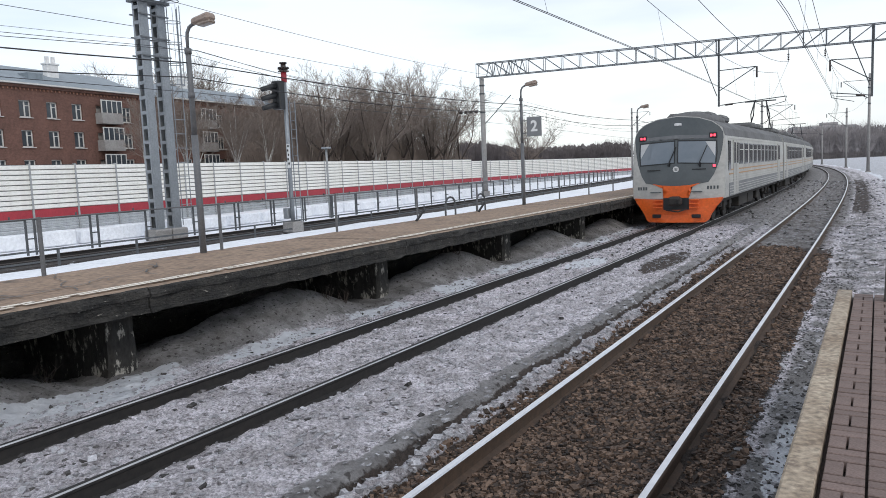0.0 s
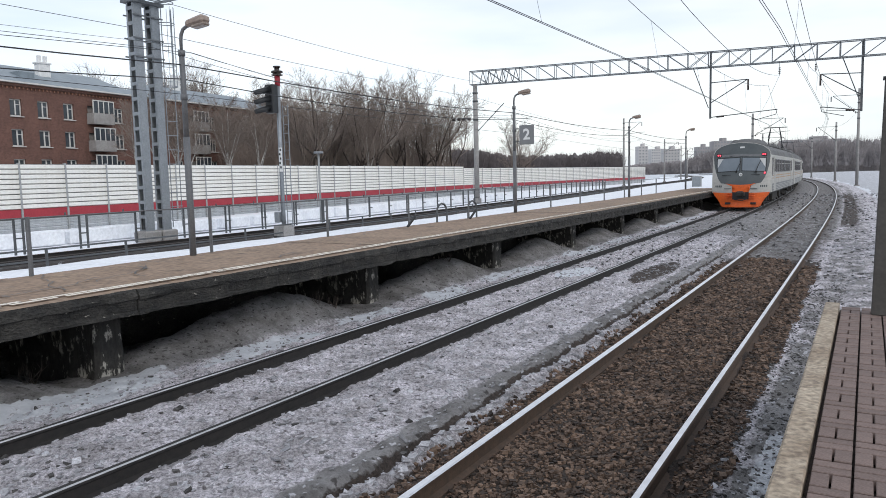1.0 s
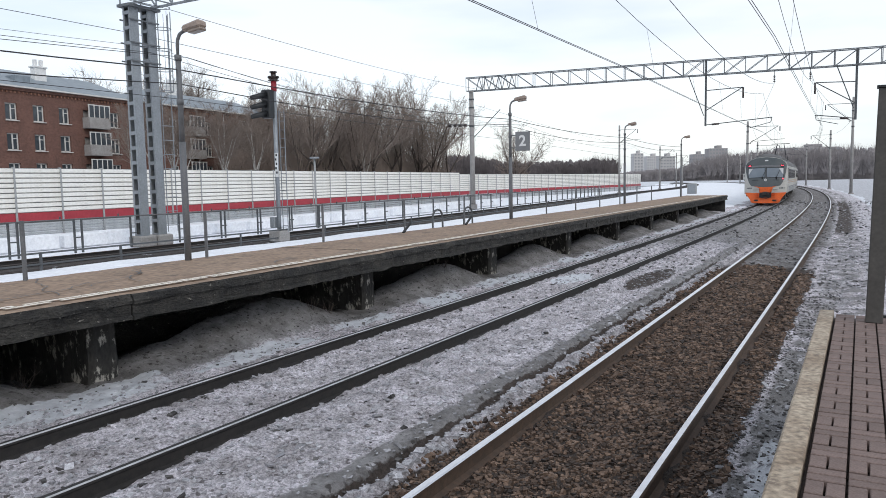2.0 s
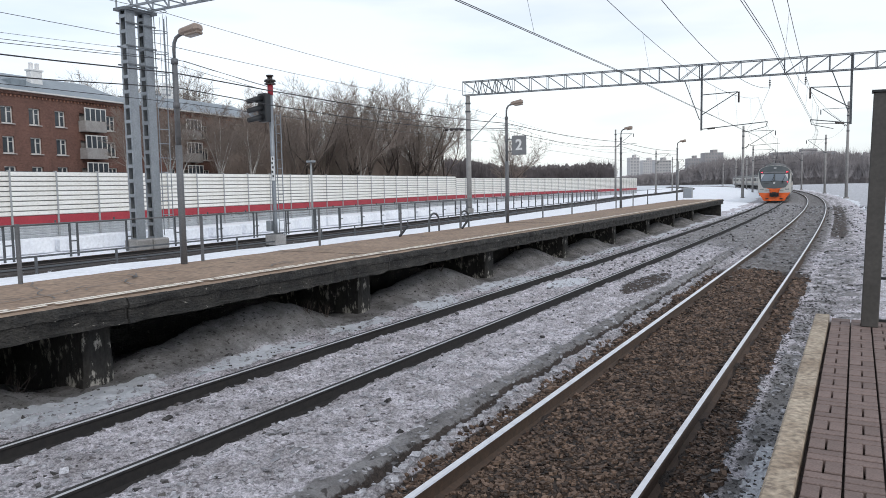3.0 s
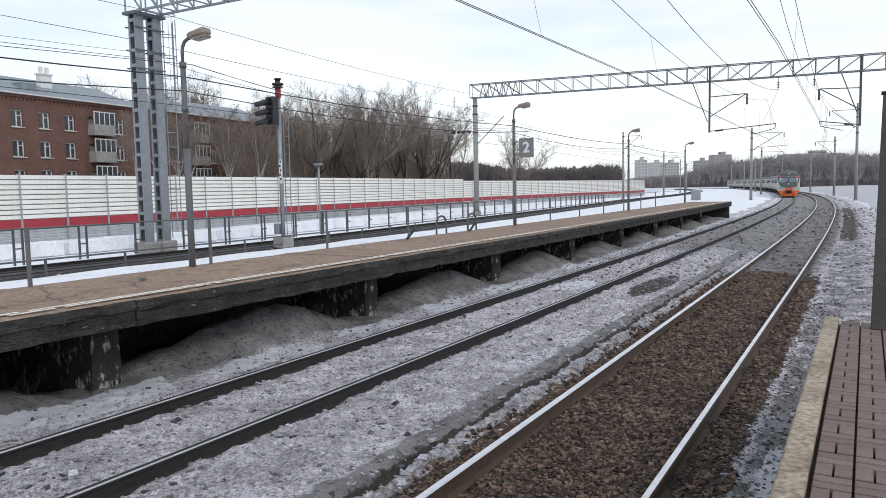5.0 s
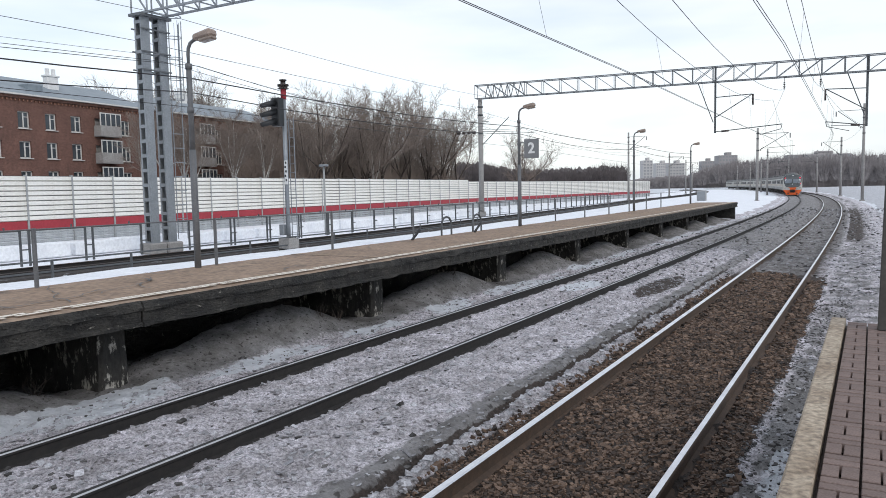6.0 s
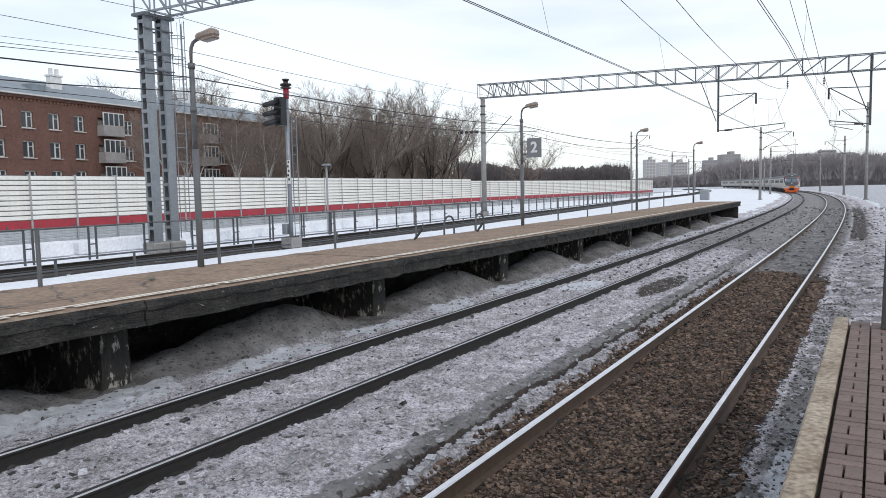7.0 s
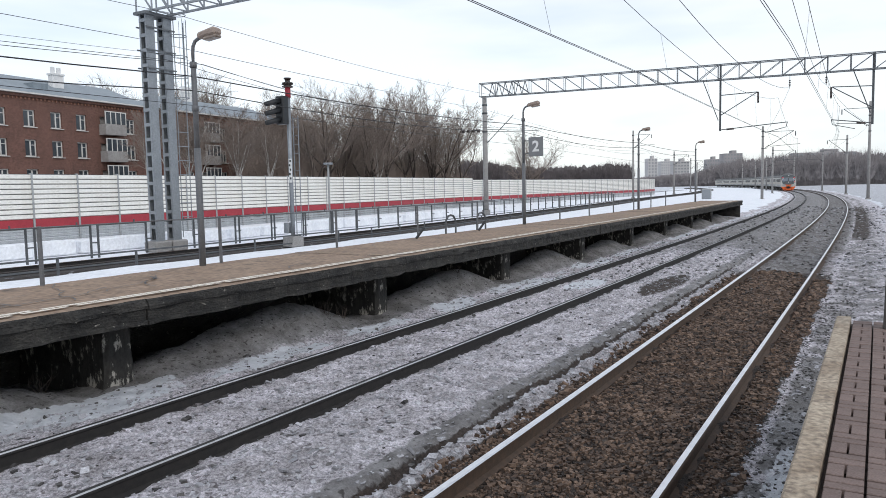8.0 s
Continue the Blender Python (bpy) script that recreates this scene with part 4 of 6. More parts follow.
def brick_house(u0, u1, depth, windows, balconies, rows, label, chimneys):
    """The front runs along local x, facing -y."""
    H = 12.6
    house = thing("brick_house", FACE, label, "building", "brick apartment houses")
    # the front wall with its openings left out, course by course
    wl_ = sorted(windows + balconies)
    bm = bmesh.new()
    zc = [z for z in rows]
    edges_u = [u0]
    for u in wl_:
        w = 1.25 if u in windows else 2.4
        edges_u += [u - w / 2, u + w / 2]
    edges_u.append(u1)
    zs = [0]
    for z in zc:
        zs += [z - 0.8, z + 0.8]
    zs.append(H)
    for i in range(len(edges_u) - 1):
        for j in range(len(zs) - 1):
            if i % 2 == 1 and j % 2 == 1:
                continue
            box(bm, (edges_u[i] + edges_u[i + 1]) / 2, 0.2, (zs[j] + zs[j + 1]) / 2, edges_u[i + 1] - edges_u[i], 0.4, zs[j + 1] - zs[j])
    bmesh.ops.remove_doubles(bm, verts=bm.verts[:], dist=0.001)
    part("front_wall", bm, M_brick, house)
    bm = bmesh.new()
    box(bm, (u0 + u1) / 2, depth, H / 2, u1 - u0, 0.4, H)
    part("back_wall", bm, M_brick, house)
    for u in (u0, u1):
        bm = bmesh.new()
        box(bm, u + (0.2 if u == u0 else -0.2), depth / 2 + 0.1, H / 2, 0.4, depth - 0.61, H)
        part("side_wall", bm, M_brick, house)
    # A black sheet behind the openings stands in for the unlit rooms.
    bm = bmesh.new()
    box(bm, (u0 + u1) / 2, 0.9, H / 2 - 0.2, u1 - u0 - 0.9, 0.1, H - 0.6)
    part("room_dark_sheet", bm, M_black, house)
    # cornice with dentils and a pale eave
    bm = bmesh.new()
    box(bm, (u0 + u1) / 2, -0.12, H - 0.15, u1 - u0 + 0.3, 0.3, 0.25)
    part("cornice", bm, M_brick, house)
    bm = bmesh.new()
    box(bm, (u0 + u1) / 2, -0.32, H + 0.06, u1 - u0 + 0.7, 0.5, 0.14)
    part("eave", bm, M_wframe, house, "pale tin eave")
    bm = bmesh.new()
    u = u0 + 0.2
    while u < u1:
        box(bm, u, -0.06, H - 0.42, 0.14, 0.12, 0.2)
        u += 0.42
    dn = part("dentil_course", bm, mat("pale_brick_dentil", (0.3, 0.15, 0.1), (0.25, 0.12, 0.08), 2), house)
    tagged(dn, kind="stuff")
    # hipped roof
    bm = bmesh.new()
    e = 0.55
    q = [bm.verts.new(c) for c in ((u0 - e, -e, H + 0.13), (u1 + e, -e, H + 0.13), (u1 + e, depth + e, H + 0.13), (u0 - e, depth + e, H + 0.13),
                                   (u0 + depth / 2, depth / 2, H + 2.5), (u1 - 0.5, depth / 2, H + 2.5))]
    for ix in ((0, 1, 5, 4), (1, 2, 5), (2, 3, 4, 5), (3, 0, 4), (3, 2, 1, 0)):
        bm.faces.new([q[k] for k in ix])
    part("roof", bm, M_tin, house, "grey tin hipped roof")
    for cu, cy, ch in chimneys:
        bm = bmesh.new()
        box(bm, cu, cy, H + 1.4 + ch / 2, 1.3, 0.7, 2.2 + ch, None, 0.03)
        box(bm, cu, cy, H + 2.55 + ch, 1.5, 0.9, 0.18, None, 0.02)
        for d in (-0.35, 0.35):
            box(bm, cu + d, cy, H + 2.95 + ch, 0.3, 0.3, 0.7)
        part("chimney", bm, M_white, house, "whitewashed chimney")
    bm = bmesh.new()
    box(bm, u0 + 24.0, 2.0, H + 0.9, 1.6, 1.5, 1.0)
    bw = part("dormer", bm, M_tin, house)
    rw = random.Random(int(u0 * 10) + 5)
    for u in windows:
        for z in zc:
            bm = bmesh.new()
            for dx in (-0.58, 0.58, 0.05):
                box(bm, u + dx, 0.22, z, 0.12, 0.08, 1.6)
            for dz in (-0.76, 0.76):
                box(bm, u, 0.22, z + dz, 1.25, 0.08, 0.12)
            box(bm, u + 0.3, 0.22, z + 0.3, 0.5, 0.06, 0.06)
            w = part("window", bm, M_wframe, house)
            bm = bmesh.new()
            box(bm, u, 0.25, z, 1.2, 0.02, 1.55)
            part("pane", bm, M_win, w)
            bm = bmesh.new()
            box(bm, u, -0.06, z - 0.84, 1.4, 0.2, 0.06)
            part("sill", bm, M_wframe, w)
            if rw.random() < 0.5:
                bm = bmesh.new()
                box(bm, u - 0.25 + 0.5 * rw.random(), 0.3, z + rw.uniform(0, 0.3), rw.uniform(0.3, 0.6), 0.02, rw.uniform(0.6, 1.2))
                part("curtain", bm, M_blindw, w)
    for u in balconies:
        for z in zc:
            bm = bmesh.new()
            box(bm, u, -0.5, z - 1.05, 2.7, 1.0, 0.12)
            b = part("balcony", bm, M_balc, house, "glazed balcony with faded boards")
            bm = bmesh.new()
            box(bm, u, 0.3, z, 2.36, 0.04, 1.58)
            part("inner_wall", bm, M_balc, b)
            bm = bmesh.new()
            box(bm, u, -0.98, z - 0.5, 2.7, 0.06, 1.0)
            for sd in (-1.33, 1.33):
                box(bm, u + sd, -0.5, z - 0.5, 0.06, 0.92, 1.0)
            part("parapet", bm, M_balc, b)
            bm = bmesh.new()
            for dx in (-1.32, -0.66, 0, 0.66, 1.32):
                box(bm, u + dx, -0.96, z + 0.65, 0.09, 0.09, 1.3)
            box(bm, u, -0.96, z + 1.28, 2.75, 0.1, 0.1)
            part("glazing_frame", bm, M_wframe, b)
            bm = bmesh.new()
            box(bm, u, -0.95, z + 0.63, 2.6, 0.02, 1.2)
            part("pane", bm, M_win, b)


M_blindw = mat("pale_curtain", (0.5, 0.5, 0.48), (0.4, 0.4, 0.39), 3, 0.9)
ROWS = [1.9, 4.75, 7.55, 10.35]
brick_house(-22, 14.2, 11, [-18.6, -12.4, -9.4, -6.4, -3.4, -0.4, 2.5, 5.4, 11.8], [-15.5, 8.9], ROWS,
            "four-storey red brick apartment house with grey tin roof", [(5.2, 3.0, 0.2), (12.0, 6.0, -0.6), (-10, 5, 1.0)])
brick_house(16.2, 40, 11, [18.0, 20.8, 26.9, 30.2, 36.0], [23.8, 33.2], ROWS,
            "four-storey dark brick apartment house behind bare birches", [(26, 5, 0.8)])

# ---- noise barrier ----
PITCH_B = 3.0


def barrier_panel(low):
    """One bay between posts: ribbed white sheets, a red band, grey perforated sheets below. x along, origin at the left post's foot."""
    top = 3.75 - low
    bay = thing("noise_barrier_bay", Matrix(), "white ribbed noise barrier bay with a red band and grey foot", "noise barrier", "bays of the noise barrier")
    L = PITCH_B - 0.13
    rows = 9
    z0, dz = 1.17, (top - 1.17) / rows
    sheet = None
    for i in range(rows):
        if sheet is None:
            bm = bmesh.new()
            prof = [(0.02, 0.005), (-0.07, 0.045), (-0.075, dz - 0.045), (0.02, dz - 0.03)]
            p = [bm.verts.new((0.065, y, zz)) for y, zz in prof]
            q = [bm.verts.new((0.065 + L, y, zz)) for y, zz in prof]
            for k in range(4):
                bm.faces.new((p[k], q[k], q[(k + 1) % 4], p[(k + 1) % 4]))
            bm.faces.new(p[::-1])
            bm.faces.new(q)
            bmesh.ops.recalc_face_normals(bm, faces=bm.faces)
            ob = part("white_sheet", bm, M_panel, bay)
            sheet = ob.data
        else:
            ob = new("white_sheet", sheet)
            ob.parent = bay
        ob.location.z = z0 + dz * i
    # Dark plate behind the sheets: its colour makes the shadow lines between them.
    bm = bmesh.new()
    box(bm, PITCH_B / 2, 0.045, (z0 + top) / 2, L, 0.03, top - z0)
    part("shadow_line_backing", bm, M_steel_dark, bay)
    bm = bmesh.new()
    box(bm, PITCH_B / 2, 0, 0.9, L, 0.09, 0.5, None, 0.015)
    part("red_band", bm, M_red, bay, "dark red band")
    sheet = None
    for i in range(6):
        if sheet is None:
            bm = bmesh.new()
            box(bm, PITCH_B / 2, 0, 0, L, 0.08, 0.17, None, 0.02)
            ob = part("grey_sheet", bm, M_grille, bay, "grey perforated sheet")
            sheet = ob.data
        else:
            ob = new("grey_sheet", sheet)
            ob.parent = bay
        ob.location.z = 0.53 - 0.2 * i
    bm = bmesh.new()
    box(bm, 0, 0, top / 2 - 0.3, 0.12, 0.16, top + 0.7)
    part("post", bm, M_post, bay)
    return bay


bay_a, bay_b = barrier_panel(0.0), barrier_panel(0.22)
firsts = {0: True, 1: True}
s = -42.0
while s < 182:
    a = at(s, barrier_o(s), 0)
    # step so that each bay is three metres along the barrier itself
    ds_ = PITCH_B
    for _ in range(3):
        b = at(s + ds_, barrier_o(s + ds_), 0)
        ds_ *= PITCH_B / (b - a).length
    b = at(s + ds_, barrier_o(s + ds_), 0)
    m = Matrix.Translation(a) @ Matrix.Rotation(math.atan2(b.y - a.y, b.x - a.x), 4, "Z")
    kind = 0 if s < 84 else 1
    src = (bay_a, bay_b)[kind]
    if firsts[kind]:
        src.matrix_world = m
        firsts[kind] = False
    else:
        copy_thing(src, m)
    s += ds_

# snow-capped concrete blocks at the barrier's foot
rb = random.Random(6)
s = -20.0
while s < 70:
    ln = rb.uniform(1.3, 2.4)
    bm = bmesh.new()
    hgt = rb.uniform(0.34, 0.52)
    box(bm, 0, 0, hgt / 2 - 0.1, 0.6, ln, hgt + 0.2, None, 0.05)
    bmesh.ops.subdivide_edges(bm, edges=bm.edges[:], cuts=2, use_grid_fill=True)
    for v in bm.verts:
        v.co += Vector((0, 0, 0.05 * noise.noise(v.co * 1.7 + Vector((s, 0, 0))))) * (v.co.z > 0.3)
    o = third_o(s) - 6.2 + rb.uniform(-0.05, 0.05)
    ob = part("concrete_block", bm, M_snow)
    ob.matrix_world = stand(s, o, 0.02, rb.uniform(-2, 2))
    tagged(ob, "low concrete block covered with white snow", "concrete block", "blocks along the far track")
    s += ln + rb.choice((0.04, 0.04, 0.5))

# ---- frames of the fence beyond the far track ----


def fence_frame():
    f = thing("fence_frame", Matrix(), "plain grey steel tube fence frame", "fence", "fence frames beyond the far track")
    for y in (-1.2, 1.2):
        bm = bmesh.new()
        bar(bm, (0, y, -0.2), (0, y, 1.2), 0.07)
        part("post", bm, M_steel_dark2, f)
    bm = bmesh.new()
    bar(bm, (0, -1.2, 1.2), (0, 1.2, 1.2), 0.07)
    part("top_rail", bm, M_steel_dark2, f)
    bm = bmesh.new()
    for k in range(3):
        bar(bm, (0, -1.2, 0.84 + 0.12 * k), (0, 1.2, 0.84 + 0.12 * k), 0.012)
    part("wire", bm, M_steel, f)
    bm = bmesh.new()
    bar(bm, (0, 1.2, 0.45), (0, 1.57, 0.45), 0.05)
    bar(bm, (0, 0.6, 1.2), (0, 0.6, 1.36), 0.05)
    part("link", bm, M_steel_dark2, f)
    return f


M_steel_dark2 = mat("grey_fence_paint", (0.065, 0.07, 0.075), (0.095, 0.10, 0.105), 3, 0.6, 0.1)
ff = fence_frame()
for i in range(48):
    s = -16 + 2.77 * i
    m = stand(s, third_o(s) - 3.35, 0.0)
    if i == 0:
        ff.matrix_world = m
    else:
        copy_thing(ff, m)

# low pipe rail on the near side of the far track
lr = thing("low_guard_rail", Matrix(), "low dark pipe rail on short posts beside the far track", "guard rail")
ss = steps((-30, 100, 2.0))
for z in (0.06, 0.42):
    pts = [at(s, third_o(s) + 2.1, z) for s in ss]
    v, f = tube(pts, 0.035, 6)
    raw("pipe", v, f, M_steel_dark2, lr)
for i in range(43):
    s = -28 + 3.0 * i
    bm = bmesh.new()
    p = at(s, third_o(s) + 2.1, 0)
    bar(bm, (p.x, p.y, -0.2), (p.x, p.y, 0.44), 0.07)
    part("post", bm, M_steel_dark2, lr)

# ---- railing along the back of the far platform ----
rail = thing("platform_railing", Matrix(), "thin dark steel railing along the platform's back edge", "railing")
RO = LEFT - 4.62
for z in (1.98,):
    pts = [at(s, RO, z) for s in steps((P0, 46.4, 1.0))]
    v, f = tube(pts, 0.013, 6)
    raw("rail", v, f, M_pole, rail)
for i in range(16):
    s = 0.30 + 3.6 * i - 14.4
    if s > 46.5:
        continue
    p = at(s, RO, 0)
    bm = bmesh.new()
    bar(bm, (p.x, p.y, PLAT_Z - 0.05), (p.x, p.y, 2.0), 0.05)
    part("post", bm, M_pole, rail)
# hoops and a leaning stub at the ladder gap
for s0 in (13.05, 15.05):
    hoop = thing("ladder_hoop", stand(s0, RO - 0.05, PLAT_Z), "bent grey steel tube handrail of a ladder down to the tracks", "handrail", "handrails of the ladder")
    pts = [(0, -0.3, -0.4), (0, -0.3, 0.3), (0, -0.26, 0.42), (0, -0.15, 0.51), (0, 0, 0.54), (0, 0.15, 0.51), (0, 0.26, 0.42), (0, 0.3, 0.3), (0, 0.3, -0.4)]
    v, f = tube(pts, 0.03, 8)
    raw("tube", v, f, M_steel_dark2, hoop)
stub = thing("leaning_stake", stand(10.7, RO + 0.2, PLAT_Z), "short dark stake leaning at the platform's edge", "stake", "stakes")
bm = bmesh.new()
bar(bm, (0, 0, 0), (0.03, 0.36, 0.26), 0.05)
part("stake", bm, M_black, stub)
copy_thing(stub, stand(14.4, RO + 0.2, PLAT_Z))

# ---- platform lamps ----


def platform_lamp():
    lamp = thing("street_lamp", Matrix(), "grey steel lamp post with a faded cobra-head lantern", "street lamp", "lamps along the platform")
    bm = bmesh.new()
    bar(bm, (0, 0, -0.25), (0, 0, 2.2), 0.125, n=10)
    bar(bm, (0, 0, 2.2), (0, 0, 3.75), 0.10, n=10)
    part("pole", bm, M_pole, lamp)
    for z in (3.68, 2.88):
        bm = bmesh.new()
        bar(bm, (0, 0, z), (0, 0, z + 0.1), 0.13, n=10)
        part("collar", bm, M_pole, lamp)
    pts = [(0, 0, 3.72), (0, 0, 3.95), (0.015, 0.0, 4.06), (0.06, 0.01, 4.15), (0.13, 0.02, 4.19), (0.22, 0.03, 4.21)]
    v, f = tube(pts, 0.032, 8)
    raw("arm", v, f, M_pole, lamp, smooth=True)
    d = Vector((0.95, 0.15, 0.14)).normalized()
    m = Matrix.Translation((0.40, 0.06, 4.25)) @ d.to_track_quat("X", "Z").to_matrix().to_4x4()
    bm = bmesh.new()
    box(bm, -0.02, 0, 0.02, 0.44, 0.24, 0.16, m, 0.045)
    for v_ in bm.verts:
        loc = m.inverted() @ v_.co
        loc.y *= 0.75 + 0.35 * (loc.x + 0.25) / 0.5
        loc.z *= 0.7 + 0.3 * (loc.x + 0.25) / 0.5
        v_.co = m @ loc
    head_ = part("lantern", bm, M_lamp, lamp, "faded pinkish lantern housing")
    bm = bmesh.new()
    box(bm, 0.04, 0, -0.07, 0.30, 0.19, 0.06, m, 0.02)
    part("lens", bm, M_lens, head_)
    return lamp


lamp = platform_lamp()
lamp.matrix_world = stand(3.38, LEFT - 4.55, PLAT_Z)
for s in (18.1, 33.2, 48.6):
    copy_thing(lamp, stand(s, LEFT - 4.5, PLAT_Z))
# cable clamps
sign = thing("platform_sign", stand(18.05, LEFT - 4.0, 3.85), "grey square platform sign with a white number", "sign")
bm = bmesh.new()
box(bm, 0, 0, 0, 0.56, 0.03, 0.68, None, 0.01)
part("board", bm, M_sign, sign)
cu = bpy.data.curves.new("numeral", "FONT")
cu.body, cu.size, cu.extrude, cu.align_x, cu.align_y = "2", 0.52, 0.004, "CENTER", "CENTER"
cu.offset = 0.014
cu.materials.append(M_white)
num = new("numeral", cu)
num.parent = sign
num.matrix_local = pose(0, -0.022, 0.0, 90, 0, 0)
bm = bmesh.new()
for z in (-0.22, 0.22):
    bar(bm, (-0.5, 0.0, z), (-0.2, 0.02, z), 0.035)
part("bracket", bm, M_pole, sign)

# ---- the tall portal over the tracks ----


def tall_column(m):
    """A box column: plates on two faces, battens with openings on a third, a rear plate added to darken the inside."""
    bm = bmesh.new()
    w = 0.44
    for sd in (-1, 1):
        box(bm, sd * w / 2, 0, 5.22, 0.03, w, 10.44, m)
        box(bm, sd * (w / 2 - 0.05), -w / 2 + 0.01, 5.22, 0.07, 0.02, 10.44, m)
    # Added plate: it shuts light out so that the openings look dark.
    box(bm, 0, w / 2 - 0.012, 5.22, w - 0.032, 0.02, 10.44, m)
    k = 0.3
    while k < 10.4:
        box(bm, 0, -w / 2 - 0.004, k, w + 0.02, 0.018, 0.15, m)
        k += 0.66
    return bm


tower = thing("portal_tower", stand(16.65, -26.2, 0), "tall twin-column galvanised steel portal tower", "portal tower")
for dy in (-0.47, 0.47):
    part("column", tall_column(Matrix.Translation((0, dy, 0))), M_steel, tower)
    bm = bmesh.new()
    box(bm, 0, dy, 0.05, 0.9, 0.86, 0.5, None, 0.06)
    part("footing", bm, M_mast, tower, "concrete footing")
bm = bmesh.new()
box(bm, 0, 0, 10.5, 0.8, 1.7, 0.12)
part("cap", bm, M_truss, tower)
for z in (8.1, 8.9, 9.9):
    for x in (-0.3, 0.3):
        bm = bmesh.new()
        bar(bm, (x, -0.8, z), (x, 0.8, z), 0.06)
        part("brace", bm, M_truss, tower)
lad = bmesh.new()
for k in range(30):
    z = 0.7 + k * 0.33
    if z < 5.7:
        bar(lad, (0.28, 0.7, z * 1.0), (0.28, 1.35, z), 0.035) if k % 2 == 0 else None
for y in (0.75, 1.3):
    bar(lad, (0.28, y, 0.4), (0.28, y, 10.4), 0.03)
part("ladder", lad, M_steel, tower)
for k in range(5):
    z = 6.9 + k * 0.95
    pts = [(0.28 + 0.36 * math.cos(a) - 0.0, 1.02 + 0.36 * math.sin(a), z) for a in [math.pi * 2 * q / 14 for q in range(15)]]
    v, f = tube(pts, 0.02, 5)
    raw("cage_hoop", v, f, M_steel, tower)
cg = bmesh.new()
for q in range(5):
    a = math.pi * (0.1 + 0.2 * q) - 0.5
    bar(cg, (0.28 + 0.36 * math.cos(a), 1.02 + 0.36 * math.sin(a), 6.9), (0.28 + 0.36 * math.cos(a), 1.02 + 0.36 * math.sin(a), 10.5), 0.014)
part("cage_bar", cg, M_steel, tower)


def lattice(bm, p0, p1, side, hgt, wid, bays, w, n=4):
    """A box truss from p0 to p1 (bottom), with panels along it."""
    p0, p1 = Vector(p0), Vector(p1)
    up = Vector((0, 0, hgt))
    sv_ = Vector(side).normalized() * wid / 2
    for u in (-1, 1):
        for z in (0, 1):
            bar(bm, p0 + sv_ * u + up * z, p1 + sv_ * u + up * z, w * 1.5)
    for i in range(bays + 1):
        q = p0.lerp(p1, i / bays)
        for u in (-1, 1):
            bar(bm, q + sv_ * u, q + sv_ * u + up, w)
            if i < bays:
                nx = p0.lerp(p1, (i + 1) / bays)
                a, b = (q + sv_ * u + up, nx + sv_ * u) if i < bays / 2 else (q + sv_ * u, nx + sv_ * u + up)
                bar(bm, a, b, w)
        for z in (0, 1):
            bar(bm, q - sv_ + up * z, q + sv_ + up * z, w * 0.8)


bm = bmesh.new()
a, b = at(16.65, -26.4, 10.6), at(16.65, 9, 10.6)
d = (b - a).normalized()
lattice(bm, a - d * 0.35, b, (-d.y, d.x, 0), 1.3, 1.1, 34, 0.06)
beam = part("portal_beam", bm, M_steel)
tagged(beam, "galvanised lattice beam across all tracks", "portal beam")
bm = bmesh.new()
q = at(16.45, 9, 0)
for dy in (-0.7, 0.7):
    box(bm, q.x + dy * math.sin(0.53), q.y + dy * math.cos(0.53), 5.4, 0.5, 0.5, 11.2)
ob = tagged(part("portal_column", bm, M_steel), "galvanised steel column of the portal", "portal tower")

# ---- the lower portal farther down the line ----
GL, GR, GZ = (58.3, -30.0), (62.3, 9.0), 11.1
bm = bmesh.new()
a, b = at(*GL, GZ), at(*GR, GZ)
d = (b - a).normalized()
lattice(bm, a - d * 0.4, b, (-d.y, d.x, 0), 1.25, 0.7, 24, 0.05)
for i in range(6):
    p = a + d * (0.5 + 0.65 * i)
    bar(bm, p, p + d * 0.32 + Vector((0, 0, 1.25)), 0.06)
    bar(bm, p + d * 0.32 + Vector((0, 0, 1.25)), p + d * 0.65, 0.06)
ob = tagged(part("portal_beam", bm, M_truss), "grey lattice beam of a rigid portal over the tracks", "portal beam")


def mast(name, m, h, r0, r1, label, bands=2):
    t = thing(name, m, label, "catenary mast", "concrete masts along the line")
    bm = bmesh.new()
    bar(bm, (0, 0, -0.4), (0, 0, h), r0 * 2, n=12, r2=r1)
    part("shaft", bm, M_mast, t)
    for z in (0.93 * h, 0.86 * h, 0.7 * h)[:bands + 1]:
        bm = bmesh.new()
        bar(bm, (0, 0, z - 0.06), (0, 0, z + 0.06), (r1 + 0.06) * 2, n=10)
        part("clamp", bm, M_steel_dark, t)
    bm = bmesh.new()
    bar(bm, (0, 0, -0.4), (0, 0, 0.25), r0 * 2 + 0.3, n=10)
    part("footing", bm, M_mast, t)
    return t


def cantilever(t, side, h, reach=3.2):
    """The hinged bracket that holds the wires over a track."""
    bm = bmesh.new()
    bar(bm, (0, 0, h - 0.2), (side * reach, 0, h - 0.2), 0.06)
    bar(bm, (0, 0, h - 2.6), (side * reach, 0, h - 0.2), 0.07)
    bar(bm, (side * 0.9, 0, h - 2.2), (side * (reach + 0.8), 0, h - 2.0), 0.06)
    bar(bm, (side * (reach + 0.2), 0, h - 0.25), (side * (reach + 0.2), 0, h - 0.9), 0.13, n=8)
    part("bracket", bm, M_steel_dark, t)
    bm = bmesh.new()
    for k in range(3):
        bar(bm, (side * (0.35 + 0.16 * k), 0, h - 2.5 + 0.2 * k), (side * (0.43 + 0.16 * k), 0, h - 2.42 + 0.2 * k), 0.2, n=8)
    part("insulator", bm, M_insul, t)


